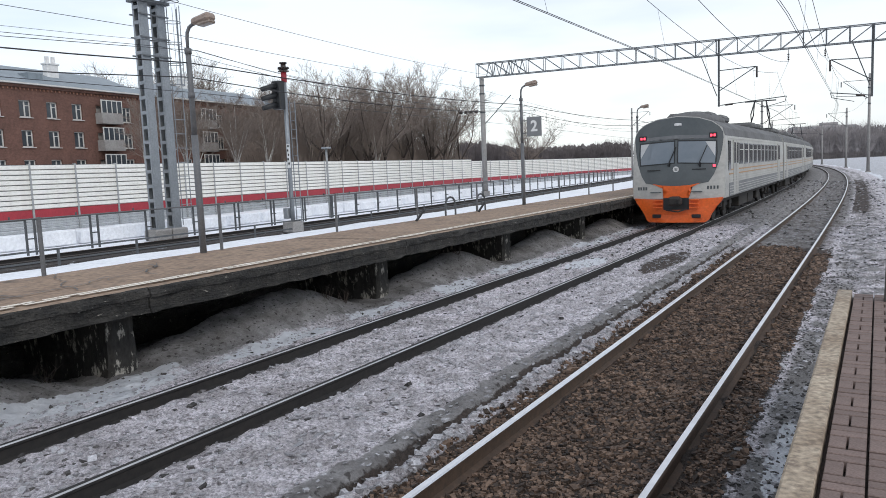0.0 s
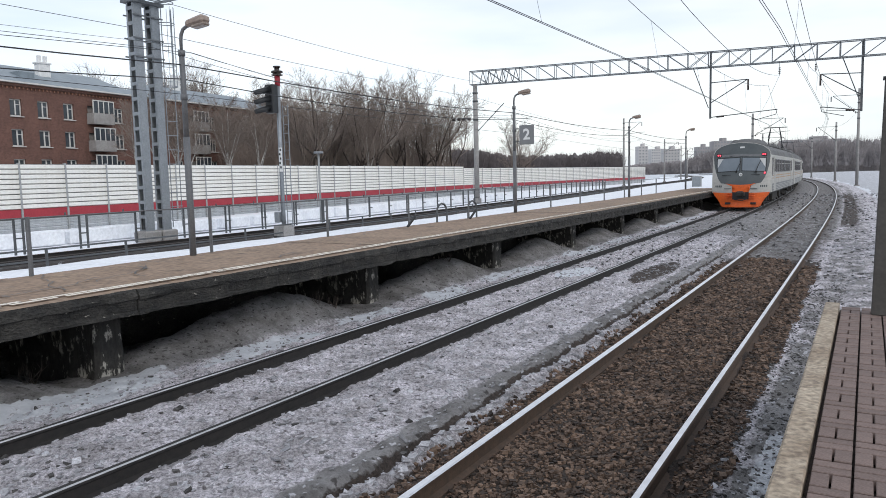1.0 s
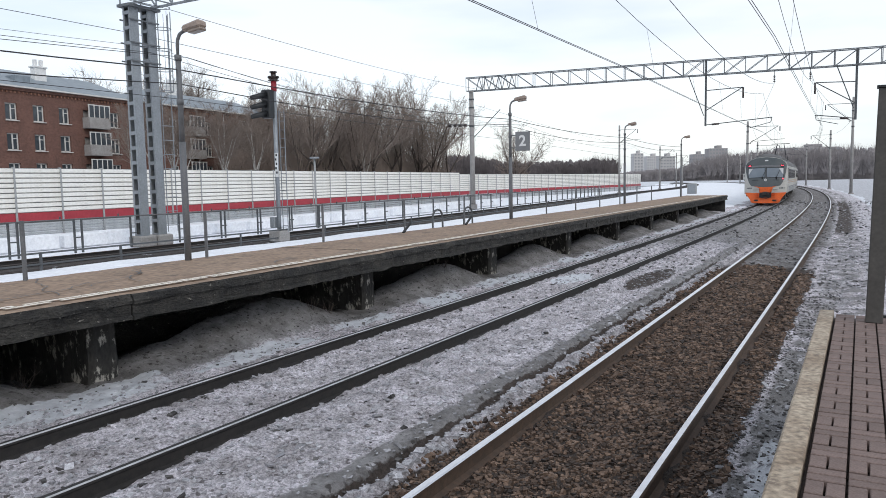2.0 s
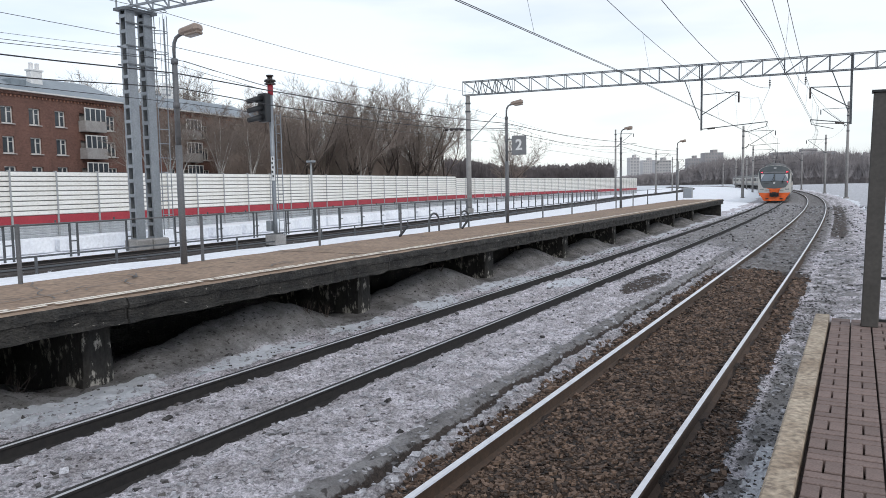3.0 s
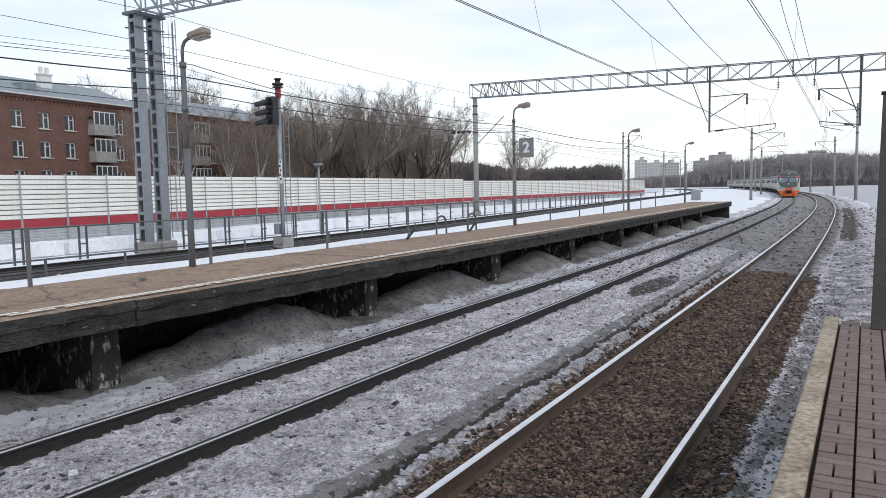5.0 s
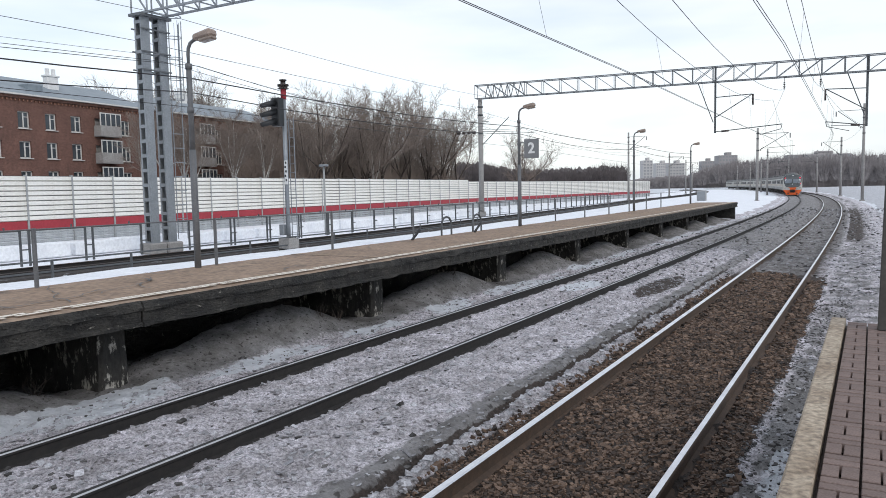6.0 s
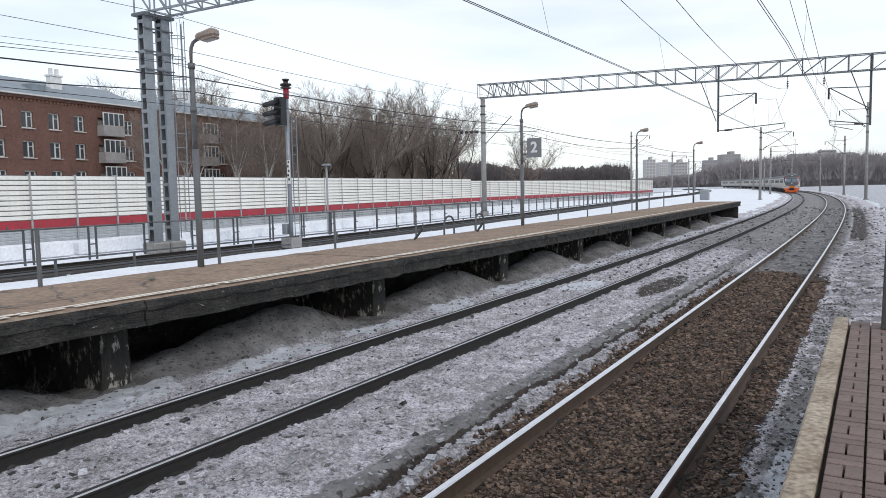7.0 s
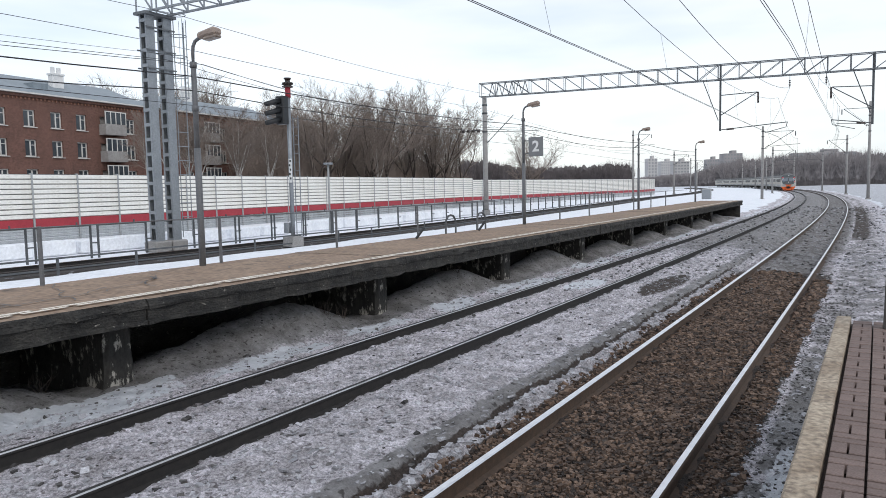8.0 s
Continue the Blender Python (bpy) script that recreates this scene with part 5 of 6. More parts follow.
MAST_LABEL = "round concrete catenary mast with steel bracket"
gm = mast("portal_mast", stand(*GL, 0), 11.1, 0.26, 0.21, "round concrete mast at the portal's end", 2)
bm = bmesh.new()
bar(bm, (0, 0, 8.9), (0.9, 0, 8.9), 0.05)
bar(bm, (0, 0, 7.9), (-2.2, -0.4, 7.9), 0.05)
bar(bm, (0.1, 0, 6.6), (3.0, 0, 9.2), 0.06)
bar(bm, (0.1, 0, 8.0), (5.4, 0, 7.6), 0.05)
part("bracket", bm, M_steel_dark, gm)
bm = bmesh.new()
for k in range(4):
    bar(bm, (-2.3 + 0.5 * k, -0.4 + 0.1 * k, 7.9), (-2.0 + 0.5 * k, -0.34 + 0.1 * k, 7.9), 0.3, n=8)
part("insulator", bm, M_insul, gm)
for s, o, h, side, reach in ((103.5, 3.84, 12.6, -1, 3.0), (106.0, -8.9, 10.3, 1, 3.9), (142, 3.35, 10.5, -1, 2.9), (199, 3.6, 10.5, -1, 2.9), (263, 3.2, 10.5, -1, 2.9),
                       (158, -8.6, 9.6, 1, 3.9), (212, -8.6, 9.6, 1, 3.9), (262, -8.6, 9.6, 1, 3.9), (310, -8.6, 9.6, 1, 3.9), (130, -31.5, 12.3, 1, 3.0), (178, -29.8, 10.2, 1, 3.0),
                       (226, -28.5, 10, 1, 3.0), (274, -26.8, 10, 1, 3.0), (322, -25.5, 10, 1, 3.0)):
    t = mast("catenary_mast", stand(s, o, -0.2), h, 0.20, 0.14, MAST_LABEL, 2)
    cantilever(t, side, h - 0.6, reach)
# hanging posts under the lower portal with registration arms
for u, drop in ((0.542, 4.3), (0.83, 4.3)):
    p = a.lerp(b, u)
    hp = thing("hanging_post", Matrix.Translation(p) @ Matrix.Rotation(math.atan2(d.y, d.x), 4, "Z"), "dark steel post hung from the portal with wire arms", "hanging post", "posts under the portal")
    bm = bmesh.new()
    bar(bm, (0, 0, 1.25), (0, 0, -drop), 0.16)
    bar(bm, (-1.4, 0, 0), (-0.15, 0, -drop + 0.9), 0.07)
    part("post", bm, M_steel_dark, hp)
    sd = 1 if u < 0.8 else -1
    ln_ = 5.2 if u < 0.8 else 2.9
    bm = bmesh.new()
    bar(bm, (0, 0, -1.3), (sd * 2.9, 0, -1.2), 0.07)
    bar(bm, (0, 0, -3.0), (sd * 2.9, 0, -1.2), 0.07)
    bar(bm, (0, 0, -drop + 0.1), (sd * ln_, 0, -drop + 0.5), 0.07)
    bar(bm, (sd * ln_, 0, -drop + 0.5), (sd * (ln_ - 0.1), 0, -drop + 0.1), 0.05)
    bar(bm, (sd * (ln_ - 0.1), 0, -drop + 0.1), (sd * (ln_ - 1.7), 0, -drop - 0.3), 0.05)
    part("arm", bm, M_steel_dark, hp)
    bm = bmesh.new()
    bar(bm, (sd * 2.95, 0, -1.2), (sd * 2.95, 0, -2.1), 0.15, n=8)
    part("insulator", bm, M_insul, hp)
    bm = bmesh.new()
    bar(bm, (sd * 0.5, 0, -drop + 0.12), (sd * 1.1, 0, -drop + 0.16), 0.16, n=8)
    part("insulator", bm, M_insul, hp)

# ---- signal ----
sig = thing("railway_signal", stand(19.76, -21.2, 0), "grey signal mast with black three-lamp head and red cap", "railway signal")
bm = bmesh.new()
bar(bm, (0, 0, -0.2), (0, 0, 7.0), 0.2, n=10)
part("mast", bm, M_steel, sig)
bm = bmesh.new()
bar(bm, (0, 0, 6.75), (0, 0, 7.2), 0.26, n=12)
part("cap", bm, M_red, sig, "red painted mast top")
bm = bmesh.new()
bar(bm, (0, 0, 7.2), (0, 0, 7.58), 0.24, n=10)
for z in (7.24, 7.40):
    for k in range(8):
        q = k * math.pi / 4
        bar(bm, (0.23 * math.cos(q), 0.23 * math.sin(q), z), (0.23 * math.cos(q + 0.785), 0.23 * math.sin(q + 0.785), z), 0.05)
for k in range(4):
    q = k * math.pi / 2 + 0.4
    bar(bm, (0.1 * math.cos(q), 0.1 * math.sin(q), 7.30), (0.26 * math.cos(q), 0.26 * math.sin(q), 7.38), 0.07)
bar(bm, (0, 0, 7.58), (0, 0, 7.64), 0.34, n=10)
part("lamp_basket", bm, M_insul, sig, "rusty brown ring and hood on the mast top")
bm = bmesh.new()
box(bm, -0.12, -0.3, 6.15, 0.5, 0.36, 1.28, None, 0.04)
hd = part("signal_head", bm, M_black, sig)
for z in (6.58, 6.16, 5.74):
    bm = bmesh.new()
    bar(bm, (-0.12, -0.44, z), (-0.36, -1.12, z - 0.20), 0.29, n=14, r2=0.10)
    part("visor", bm, M_black, hd)
bm = bmesh.new()
box(bm, 0.1, -0.13, 3.4, 0.16, 0.03, 1.1)
pl = part("number_plate", bm, M_white, sig, "white plate with dark marks")
bm = bmesh.new()
for k in range(5):
    box(bm, 0.1 + 0.02 * (-1) ** k, -0.152, 3.05 + 0.2 * k, 0.08, 0.012, 0.1)
part("marks", bm, M_black, pl)
bm = bmesh.new()
for k in range(14):
    bar(bm, (0.1, 0.14, 0.6 + 0.4 * k), (0.42, 0.14, 0.6 + 0.4 * k), 0.025)
for x in (0.12, 0.42):
    bar(bm, (x, 0.14, 0.3), (x, 0.14, 5.9), 0.03)
bar(bm, (0, 0, 5.8), (-0.7, -0.6, 5.8), 0.06)
part("ladder", bm, M_steel, sig)
bm = bmesh.new()
box(bm, 0, 0, 0.12, 0.7, 0.7, 0.5, None, 0.04)
part("footing", bm, M_mast, sig)
bm = bmesh.new()
box(bm, -0.3, 0.0, 0.75, 0.3, 0.3, 0.5, None, 0.03)
part("relay_box", bm, M_steel, sig)

# thin lamp post beyond the far track
tp = thing("short_lamp_post", stand(30.5, -27.6, 0), "thin pale lamp post with a flat round head", "lamp post")
bm = bmesh.new()
bar(bm, (0, 0, -0.3), (0, 0, 4.1), 0.13, n=8)
part("pole", bm, M_post, tp)
bm = bmesh.new()
bar(bm, (0, 0, 4.08), (0, 0, 4.2), 0.6, n=12)
part("head", bm, M_steel, tp)

# relay cabinet past the platform's end
cab = thing("relay_cabinet", stand(103, -15.9, 0), "pale grey relay cabinet standing in the snow", "cabinet")
bm = bmesh.new()
box(bm, 0, 0, 0.8, 1.2, 1.0, 1.6, None, 0.03)
part("case", bm, M_post, cab)
bm = bmesh.new()
box(bm, 0, -0.51, 0.8, 1.0, 0.03, 1.3)
part("door", bm, M_steel, cab)

# ---- near post at the platform's end ----
npost = thing("canopy_post", stand(1.52, 2.385, PLAT_Z) @ pose(0, 0, 0, 0, 1.3, 0), "square grey steel post on the paved platform", "post")
bm = bmesh.new()
box(bm, 0, 0, 1.06, 0.14, 0.14, 2.12, None, 0.008)
part("post", bm, M_npost, npost)
bm = bmesh.new()
box(bm, 0, 0, 2.13, 0.17, 0.17, 0.02)
part("cap", bm, M_black, npost)
bm = bmesh.new()
for z in (0.06, 0.45, 1.4, 1.8):
    bar(bm, (0.06, 0, z), (3.2, 0, z), 0.025)
part("cross_bar", bm, M_black, npost)

# ---- wires ----


def strand(spans, sag):
    """Points of a cable hung through supports (s, o, z): straight in plan, sagging between them."""
    pts = []
    for i, (p, q) in enumerate(zip(spans[:-1], spans[1:])):
        a_, b_ = at(*p), at(*q)
        n = max(6, int((b_ - a_).length / 4))
        for k in range(n):
            u = k / n
            pts.append(a_.lerp(b_, u) - Vector((0, 0, sag * 4 * u * (1 - u))))
    pts.append(at(*spans[-1]))
    return pts


def wire(name, spans, r, label, sag=0.25):
    v, f = tube(strand(spans, sag), r, 5)
    return tagged(raw(name, v, f, M_wire), label, "overhead wire")


def portal_s(o):
    """Where the lower portal crosses at an offset."""
    return GL[0] + (o - GL[1]) * (GR[0] - GL[0]) / (GR[1] - GL[1])


def catenary(contact, messenger, drop_sag, far_o):
    """Contact pair, messenger and droppers over one track; (o, z) at the tall portal and at the lower one."""
    sup = [-35, 16.65, portal_s(contact[1][0]), 104, 156, 208, 260, 312]
    cs = [contact[0], contact[0], contact[1]] + [(far_o + (0.2 if k % 2 else -0.2), 6.15) for k in range(5)]
    ms = [messenger[0], messenger[0], messenger[1]] + [(far_o + (0.2 if k % 2 else -0.2), 8.1) for k in range(5)]
    for e in (-0.03, 0.03):
        wire("contact_wire", [(s, o + e, z) for s, (o, z) in zip(sup, cs)], 0.009, "taut dark contact wire over a track", 0.04)
    wire("messenger_wire", [(s, o, z) for s, (o, z) in zip(sup, ms)], 0.011, "sagging dark messenger wire over a track", drop_sag)
    dv, df = [], []
    for i in range(len(sup) - 1):
        c0, c1 = at(sup[i], *cs[i]), at(sup[i + 1], *cs[i + 1])
        m0, m1 = at(sup[i], *ms[i]), at(sup[i + 1], *ms[i + 1])
        for k in range(1, 6):
            u = (k - 0.35) / 5.3
            v, f = tube([c0.lerp(c1, u), m0.lerp(m1, u) - Vector((0, 0, drop_sag * 4 * u * (1 - u)))], 0.005, 3)
            df += [tuple(q + len(dv) for q in ff_) for ff_ in f]
            dv += v
    tagged(raw("dropper_wires", dv, df, M_wire, None, "thin vertical dropper wires"), category="overhead wire", kind="stuff")


catenary(((-4.44, 6.01), (-4.35, 6.09)), ((-4.85, 8.35), (-4.4, 9.3)), 1.0, LEFT - 0.1)
catenary(((0.04, 6.33), (0.06, 6.33)), ((0.2, 8.63), (0.08, 8.29)), 0.75, 0.0)
wire("contact_wire", [(s, third_o(s), 6.2) for s in (-45, 16.45, 58, 130, 178, 226, 274)], 0.013, "taut dark contact wire over the far track", 0.05)
wire("messenger_wire", [(s, third_o(s), 8.0) for s in (-45, 16.45, 58, 130, 178, 226, 274)], 0.013, "sagging dark messenger wire over the far track", 1.0)
wire("lamp_cable", [(-11, -8.75, 4.45), (3.38, -8.75, 4.62), (18.1, -8.7, 4.65), (33.2, -8.7, 4.65), (48.6, -8.7, 4.65)], 0.012, "black cable strung between platform lamps", 0.12)
wire("lamp_cable", [(-11, -8.75, 4.2), (3.38, -8.75, 4.36), (18.1, -8.7, 4.4), (33.2, -8.7, 4.4), (48.6, -8.7, 4.4)], 0.010, "black cable strung between platform lamps", 0.2)
wire("feeder_wire", [(-45, -27.2, 9.9), (16.65, -27.14, 9.58), (portal_s(-30.27), -30.27, 9.99), (130, -34, 9.4), (178, -31, 9.4)], 0.013, "dark feeder wire along the masts", 0.16)
wire("feeder_wire", [(-45, -25.6, 8.6), (16.65, -25.6, 8.5), (58, -29.5, 8.4), (130, -32, 8.6)], 0.012, "dark feeder wire along the masts", 0.8)
wire("feeder_wire", [(-45, -25.4, 8.75), (16.65, -25.4, 8.7), (58, -29.3, 8.6)], 0.008, "thin dark feeder wire along the masts", 0.8)
wire("feeder_wire", [(-45, -24.5, 10.2), (16.65, -24.95, 10.44), (portal_s(-29.36), -29.36, 11.25)], 0.012, "dark feeder wire along the masts", 0.29)
wire("feeder_wire", [(-35, -3.9, 9.3), (16.65, -3.89, 9.16), (portal_s(-3.57), -3.57, 10.06)], 0.014, "dark feeder wire above the tracks", 1.08)
wire("feeder_wire", [(portal_s(-3.57), -3.57, 10.06), (106, -8.4, 9.6), (158, -8.2, 9.2)], 0.012, "dark feeder wire above the tracks", 0.4)
wire("feeder_wire", [(-35, -0.4, 9.8), (16.65, -0.47, 9.73), (portal_s(-0.92), -0.92, 10.12)], 0.012, "dark feeder wire above the tracks", 1.07)
wire("feeder_wire", [(portal_s(-0.92), -0.92, 10.12), (103.5, 3.8, 9.6), (142, 3.4, 9.6), (199, 3.6, 9.6)], 0.012, "dark feeder wire above the tracks", 0.5)
# the strings of insulators that hold the feeders under the portal
for o_, z_ in ((-3.57, 10.06), (-0.92, 10.12)):
    p_ = at(portal_s(o_), o_, z_)
    ins = thing("hanging_insulator", Matrix.Translation(p_), "string of dark brown disc insulators under the portal beam", "insulator", "insulators under the portal")
    bm = bmesh.new()
    for k in range(4):
        bar(bm, (0, 0, 0.12 + 0.14 * k), (0, 0, 0.2 + 0.14 * k), 0.2, n=10, r2=0.05)
    part("disc_string", bm, M_insul, ins)
    bm = bmesh.new()
    bar(bm, (0, 0, -0.03), (0, 0, GZ - z_), 0.03)
    part("rod", bm, M_steel_dark, ins)

# ---- train ----
M_body = mat("pale_grey_car_paint", (0.50, 0.49, 0.455), (0.42, 0.41, 0.385), 0.8, 0.4, 0, 0, 0.2, ((0.22, 0.20, 0.18), 0.9, 0.58, 0.85), (1, 1, 1.5))
# The sides take a darker tone than the cab face.
M_side = mat("darker_pale_grey_side_paint", (0.44, 0.43, 0.40), (0.34, 0.335, 0.31), 0.8, 0.4, 0, 0, 0.25, ((0.17, 0.155, 0.14), 0.9, 0.55, 0.8), (1, 1, 1.5))
M_body_low = mat("grey_car_paint", (0.17, 0.175, 0.18), (0.13, 0.135, 0.14), 0.8, 0.45, 0, 0, 0.15, ((0.1, 0.09, 0.08), 1.2, 0.55, 0.8))
M_stripe = mat("ochre_stripe", (0.42, 0.24, 0.09), (0.36, 0.20, 0.08), 2, 0.5)
M_mask = mat("dark_grey_cab_paint", (0.075, 0.086, 0.09), (0.10, 0.11, 0.114), 1.2, 0.35, 0, 0, 0.1)
M_orange = mat("orange_cab_paint", (0.80, 0.135, 0.018), (0.66, 0.105, 0.016), 1.3, 0.45, 0, 0, 0.2, ((0.16, 0.05, 0.02), 2.5, 0.6, 0.8))
M_roof = mat("grimy_grey_roof", (0.14, 0.14, 0.14), (0.09, 0.088, 0.086), 0.7, 0.7, 0, 0, 0.3)
M_glass = mat("dark_window_glass", (0.03, 0.035, 0.04), (0.04, 0.045, 0.05), 1, 0.08)
M_screen = mat("tinted_windscreen", (0.16, 0.19, 0.22), (0.22, 0.25, 0.28), 0.6, 0.06)
M_under = mat("dirty_underframe", (0.022, 0.02, 0.018), (0.045, 0.04, 0.036), 2, 0.8, 0, 0.01, 0.4)
M_tail = glow("red_tail_light", (1.0, 0.06, 0.10), 2.5)
M_blind = mat("pale_blind", (0.55, 0.56, 0.56), (0.5, 0.5, 0.5), 3, 0.8)
HW = 1.68
SECTION = [(-HW, 1.02), (-HW, 2.0), (-HW + 0.005, 2.9), (-HW + 0.03, 3.28), (-1.56, 3.58), (-1.25, 3.82), (-0.75, 4.0), (0, 4.08),
           (0.75, 4.0), (1.25, 3.82), (1.56, 3.58), (HW - 0.03, 3.28), (HW - 0.005, 2.9), (HW, 2.0), (HW, 1.02)]
CAR = 21.3


def nose(x, z):
    """How far the cab's face stands back from its foremost line."""
    return 0.05 + 0.34 * (abs(x) / HW) ** 2.6 + 0.11 * max(0, z - 1.75) + 0.05 * max(0, 1.3 - z)


def face_plate(outline, lift, mirror=False, cuts=3):
    """A plate that follows the cab's face; outline in (x, z)."""
    bm = bmesh.new()
    vs = [bm.verts.new((x, 0, z)) for x, z in outline]
    f = bm.faces.new(vs)
    bmesh.ops.triangulate(bm, faces=[f], ngon_method="BEAUTY")
    for _ in range(cuts):
        long_e = [e for e in bm.edges if e.calc_length() > 0.28]
        if not long_e:
            break
        bmesh.ops.subdivide_edges(bm, edges=long_e, cuts=1)
        bmesh.ops.triangulate(bm, faces=bm.faces[:])
    for v in bm.verts:
        v.co.y = nose(v.co.x, v.co.z) - lift
    if bm.faces[:] and sum(f.normal.y for f in bm.faces) > 0:
        bmesh.ops.reverse_faces(bm, faces=bm.faces[:])
    ext = bmesh.ops.extrude_face_region(bm, geom=bm.faces[:])
    for f in bm.faces:
        f.smooth = True
    bmesh.ops.delete(bm, geom=[g for g in ext["geom"] if isinstance(g, bmesh.types.BMFace)], context="FACES_ONLY")
    bmesh.ops.remove_doubles(bm, verts=bm.verts[:], dist=0.0005)
    bmesh.ops.recalc_face_normals(bm, faces=bm.faces[:])
    if sum(f.normal.y * f.calc_area() for f in bm.faces) > 0:
        bmesh.ops.reverse_faces(bm, faces=bm.faces[:])
    return bm


def both(half):
    """A whole outline from its right half, listed from the bottom up."""
    return half + [(-x, z) for x, z in half[::-1] if abs(x) > 1e-6]


def build_car(cab):
    car = thing("train_car", Matrix(), "grey electric train car with ochre stripes and dirty roof", "train car", "cars of the train")
    y0 = 0.75 if cab else 0.0
    ys = [y0, 4, 8, 12, 16, CAR]
    n = len(SECTION)
    vs, fs, ids = [], [], []
    for i, y in enumerate(ys):
        for k, (x, z) in enumerate(SECTION):
            yy = nose(x, z) if (cab and i == 0) else y
            vs.append((x, yy, z))
        if i:
            for k in range(n - 1):
                a = (i - 1) * n + k
                fs.append((a, a + n, a + n + 1, a + 1))
                ids.append(1 if 3 <= k <= n - 5 else 0)
            fs.append(((i - 1) * n, (i - 1) * n + n - 1, i * n + n - 1, i * n))
            ids.append(0)
    fs.append(tuple(range((len(ys) - 1) * n, len(ys) * n)))
    ids.append(0)
    if not cab:
        fs.append(tuple(range(n))[::-1])
        ids.append(0)
    body = raw("body", vs, fs, [M_side, M_roof], car, "", ids)
    b = bmesh.new()
    b.from_mesh(body.data)
    bmesh.ops.recalc_face_normals(b, faces=b.faces)
    b.to_mesh(body.data)
    b.free()
    # lower side band, stripes, ribs
    for sd in (-1, 1):
        bm = bmesh.new()
        box(bm, sd * (HW + 0.004), (y0 + 0.5 + CAR) / 2, 1.28, 0.02, CAR - y0 - 0.5, 0.5)
        part("lower_panel", bm, M_body_low, car)
        for z in (1.86, 2.02):
            bm = bmesh.new()
            box(bm, sd * (HW + 0.004), (y0 + 0.5 + CAR) / 2, z, 0.012, CAR - y0 - 0.5, 0.05)
            part("stripe", bm, M_stripe, car)
        bm = bmesh.new()
        for z in (1.1, 1.2, 1.3, 1.4, 1.56, 1.66, 1.76, 3.2):
            box(bm, sd * (HW + 0.012), (y0 + 0.6 + CAR) / 2, z, 0.014, CAR - y0 - 0.6, 0.022)
        part("rib", bm, M_body, car)
        # windows
        doors = [2.9, CAR - 2.6] if cab else [2.2, CAR - 2.6]
        y = (doors[0] + 1.35)
        while y < doors[1] - 1.2:
            bm = bmesh.new()
            box(bm, sd * (HW + 0.002), y, 2.62, 0.03, 1.0, 0.86, None, 0.012)
            w = part("window", bm, M_body_low, car)
            bm = bmesh.new()
            box(bm, sd * (HW + 0.012), y, 2.62, 0.022, 0.9, 0.76)
            part("pane", bm, M_glass, w)
            bm = bmesh.new()
            box(bm, sd * (HW + 0.022), y, 2.78, 0.012, 0.9, 0.03)
            part("transom", bm, M_body, w)
            y += 1.42
        for d in doors:
            for e in (-0.33, 0.33):
                bm = bmesh.new()
                box(bm, sd * (HW + 0.004), d + e, 2.1, 0.03, 0.62, 2.1, None, 0.012)
                dr = part("door", bm, M_side, car)
                bm = bmesh.new()
                box(bm, sd * (HW + 0.016), d + e, 2.65, 0.02, 0.4, 0.8)
                part("pane", bm, M_glass, dr)
    # underframe, bogies, gear
    bm = bmesh.new()
    box(bm, 0, (y0 + CAR) / 2 + 0.2, 0.92, 2.7, CAR - y0 - 0.4, 0.22)
    part("underframe", bm, M_under, car)
    for j, (yy, ln, w, hgt) in enumerate(((8.0, 2.4, 2.5, 0.5), (11.2, 1.8, 2.3, 0.55), (13.2, 1.2, 2.5, 0.45))):
        bm = bmesh.new()
        box(bm, 0, yy, 0.82 - hgt / 2, w, ln, hgt, None, 0.04)
        part("equipment_box", bm, M_under, car)
    for yb in (4.0, CAR - 3.6):
        bm = bmesh.new()
        for sd in (-1, 1):
            box(bm, sd * 1.05, yb, 0.62, 0.14, 3.1, 0.2, None, 0.03)
            for e in (-0.65, 0.65):
                box(bm, sd * 1.1, yb + e, 0.55, 0.2, 0.3, 0.35, None, 0.03)
        box(bm, 0, yb, 0.6, 2.0, 0.5, 0.25)
        bogie = part("bogie", bm, M_under, car)
        for e in (-1.25, 1.25):
            bm = bmesh.new()
            for sd in (-1, 1):
                bar(bm, (sd * 0.74, yb + e, 0.475), (sd * 0.87, yb + e, 0.475), 0.95, n=20)
            bar(bm, (-0.9, yb + e, 0.475), (0.9, yb + e, 0.475), 0.17, n=8)
            part("wheelset", bm, M_under, bogie)
    # roof gear
    for yy in (3.2, 6.0, CAR - 6, CAR - 3.2):
        bm = bmesh.new()
        box(bm, 0, yy, 4.12, 1.7, 1.7, 0.36, None, 0.12)
        part("roof_vent", bm, M_roof, car)
    bm = bmesh.new()
    box(bm, 0, CAR + 0.25, 2.3, 1.0, 0.62, 2.2)
    box(bm, 0, CAR + 0.25, 1.0, 0.3, 0.7, 0.3)
    part("gangway", bm, M_black, car)
    if cab:
        build_cab(car)
    return car


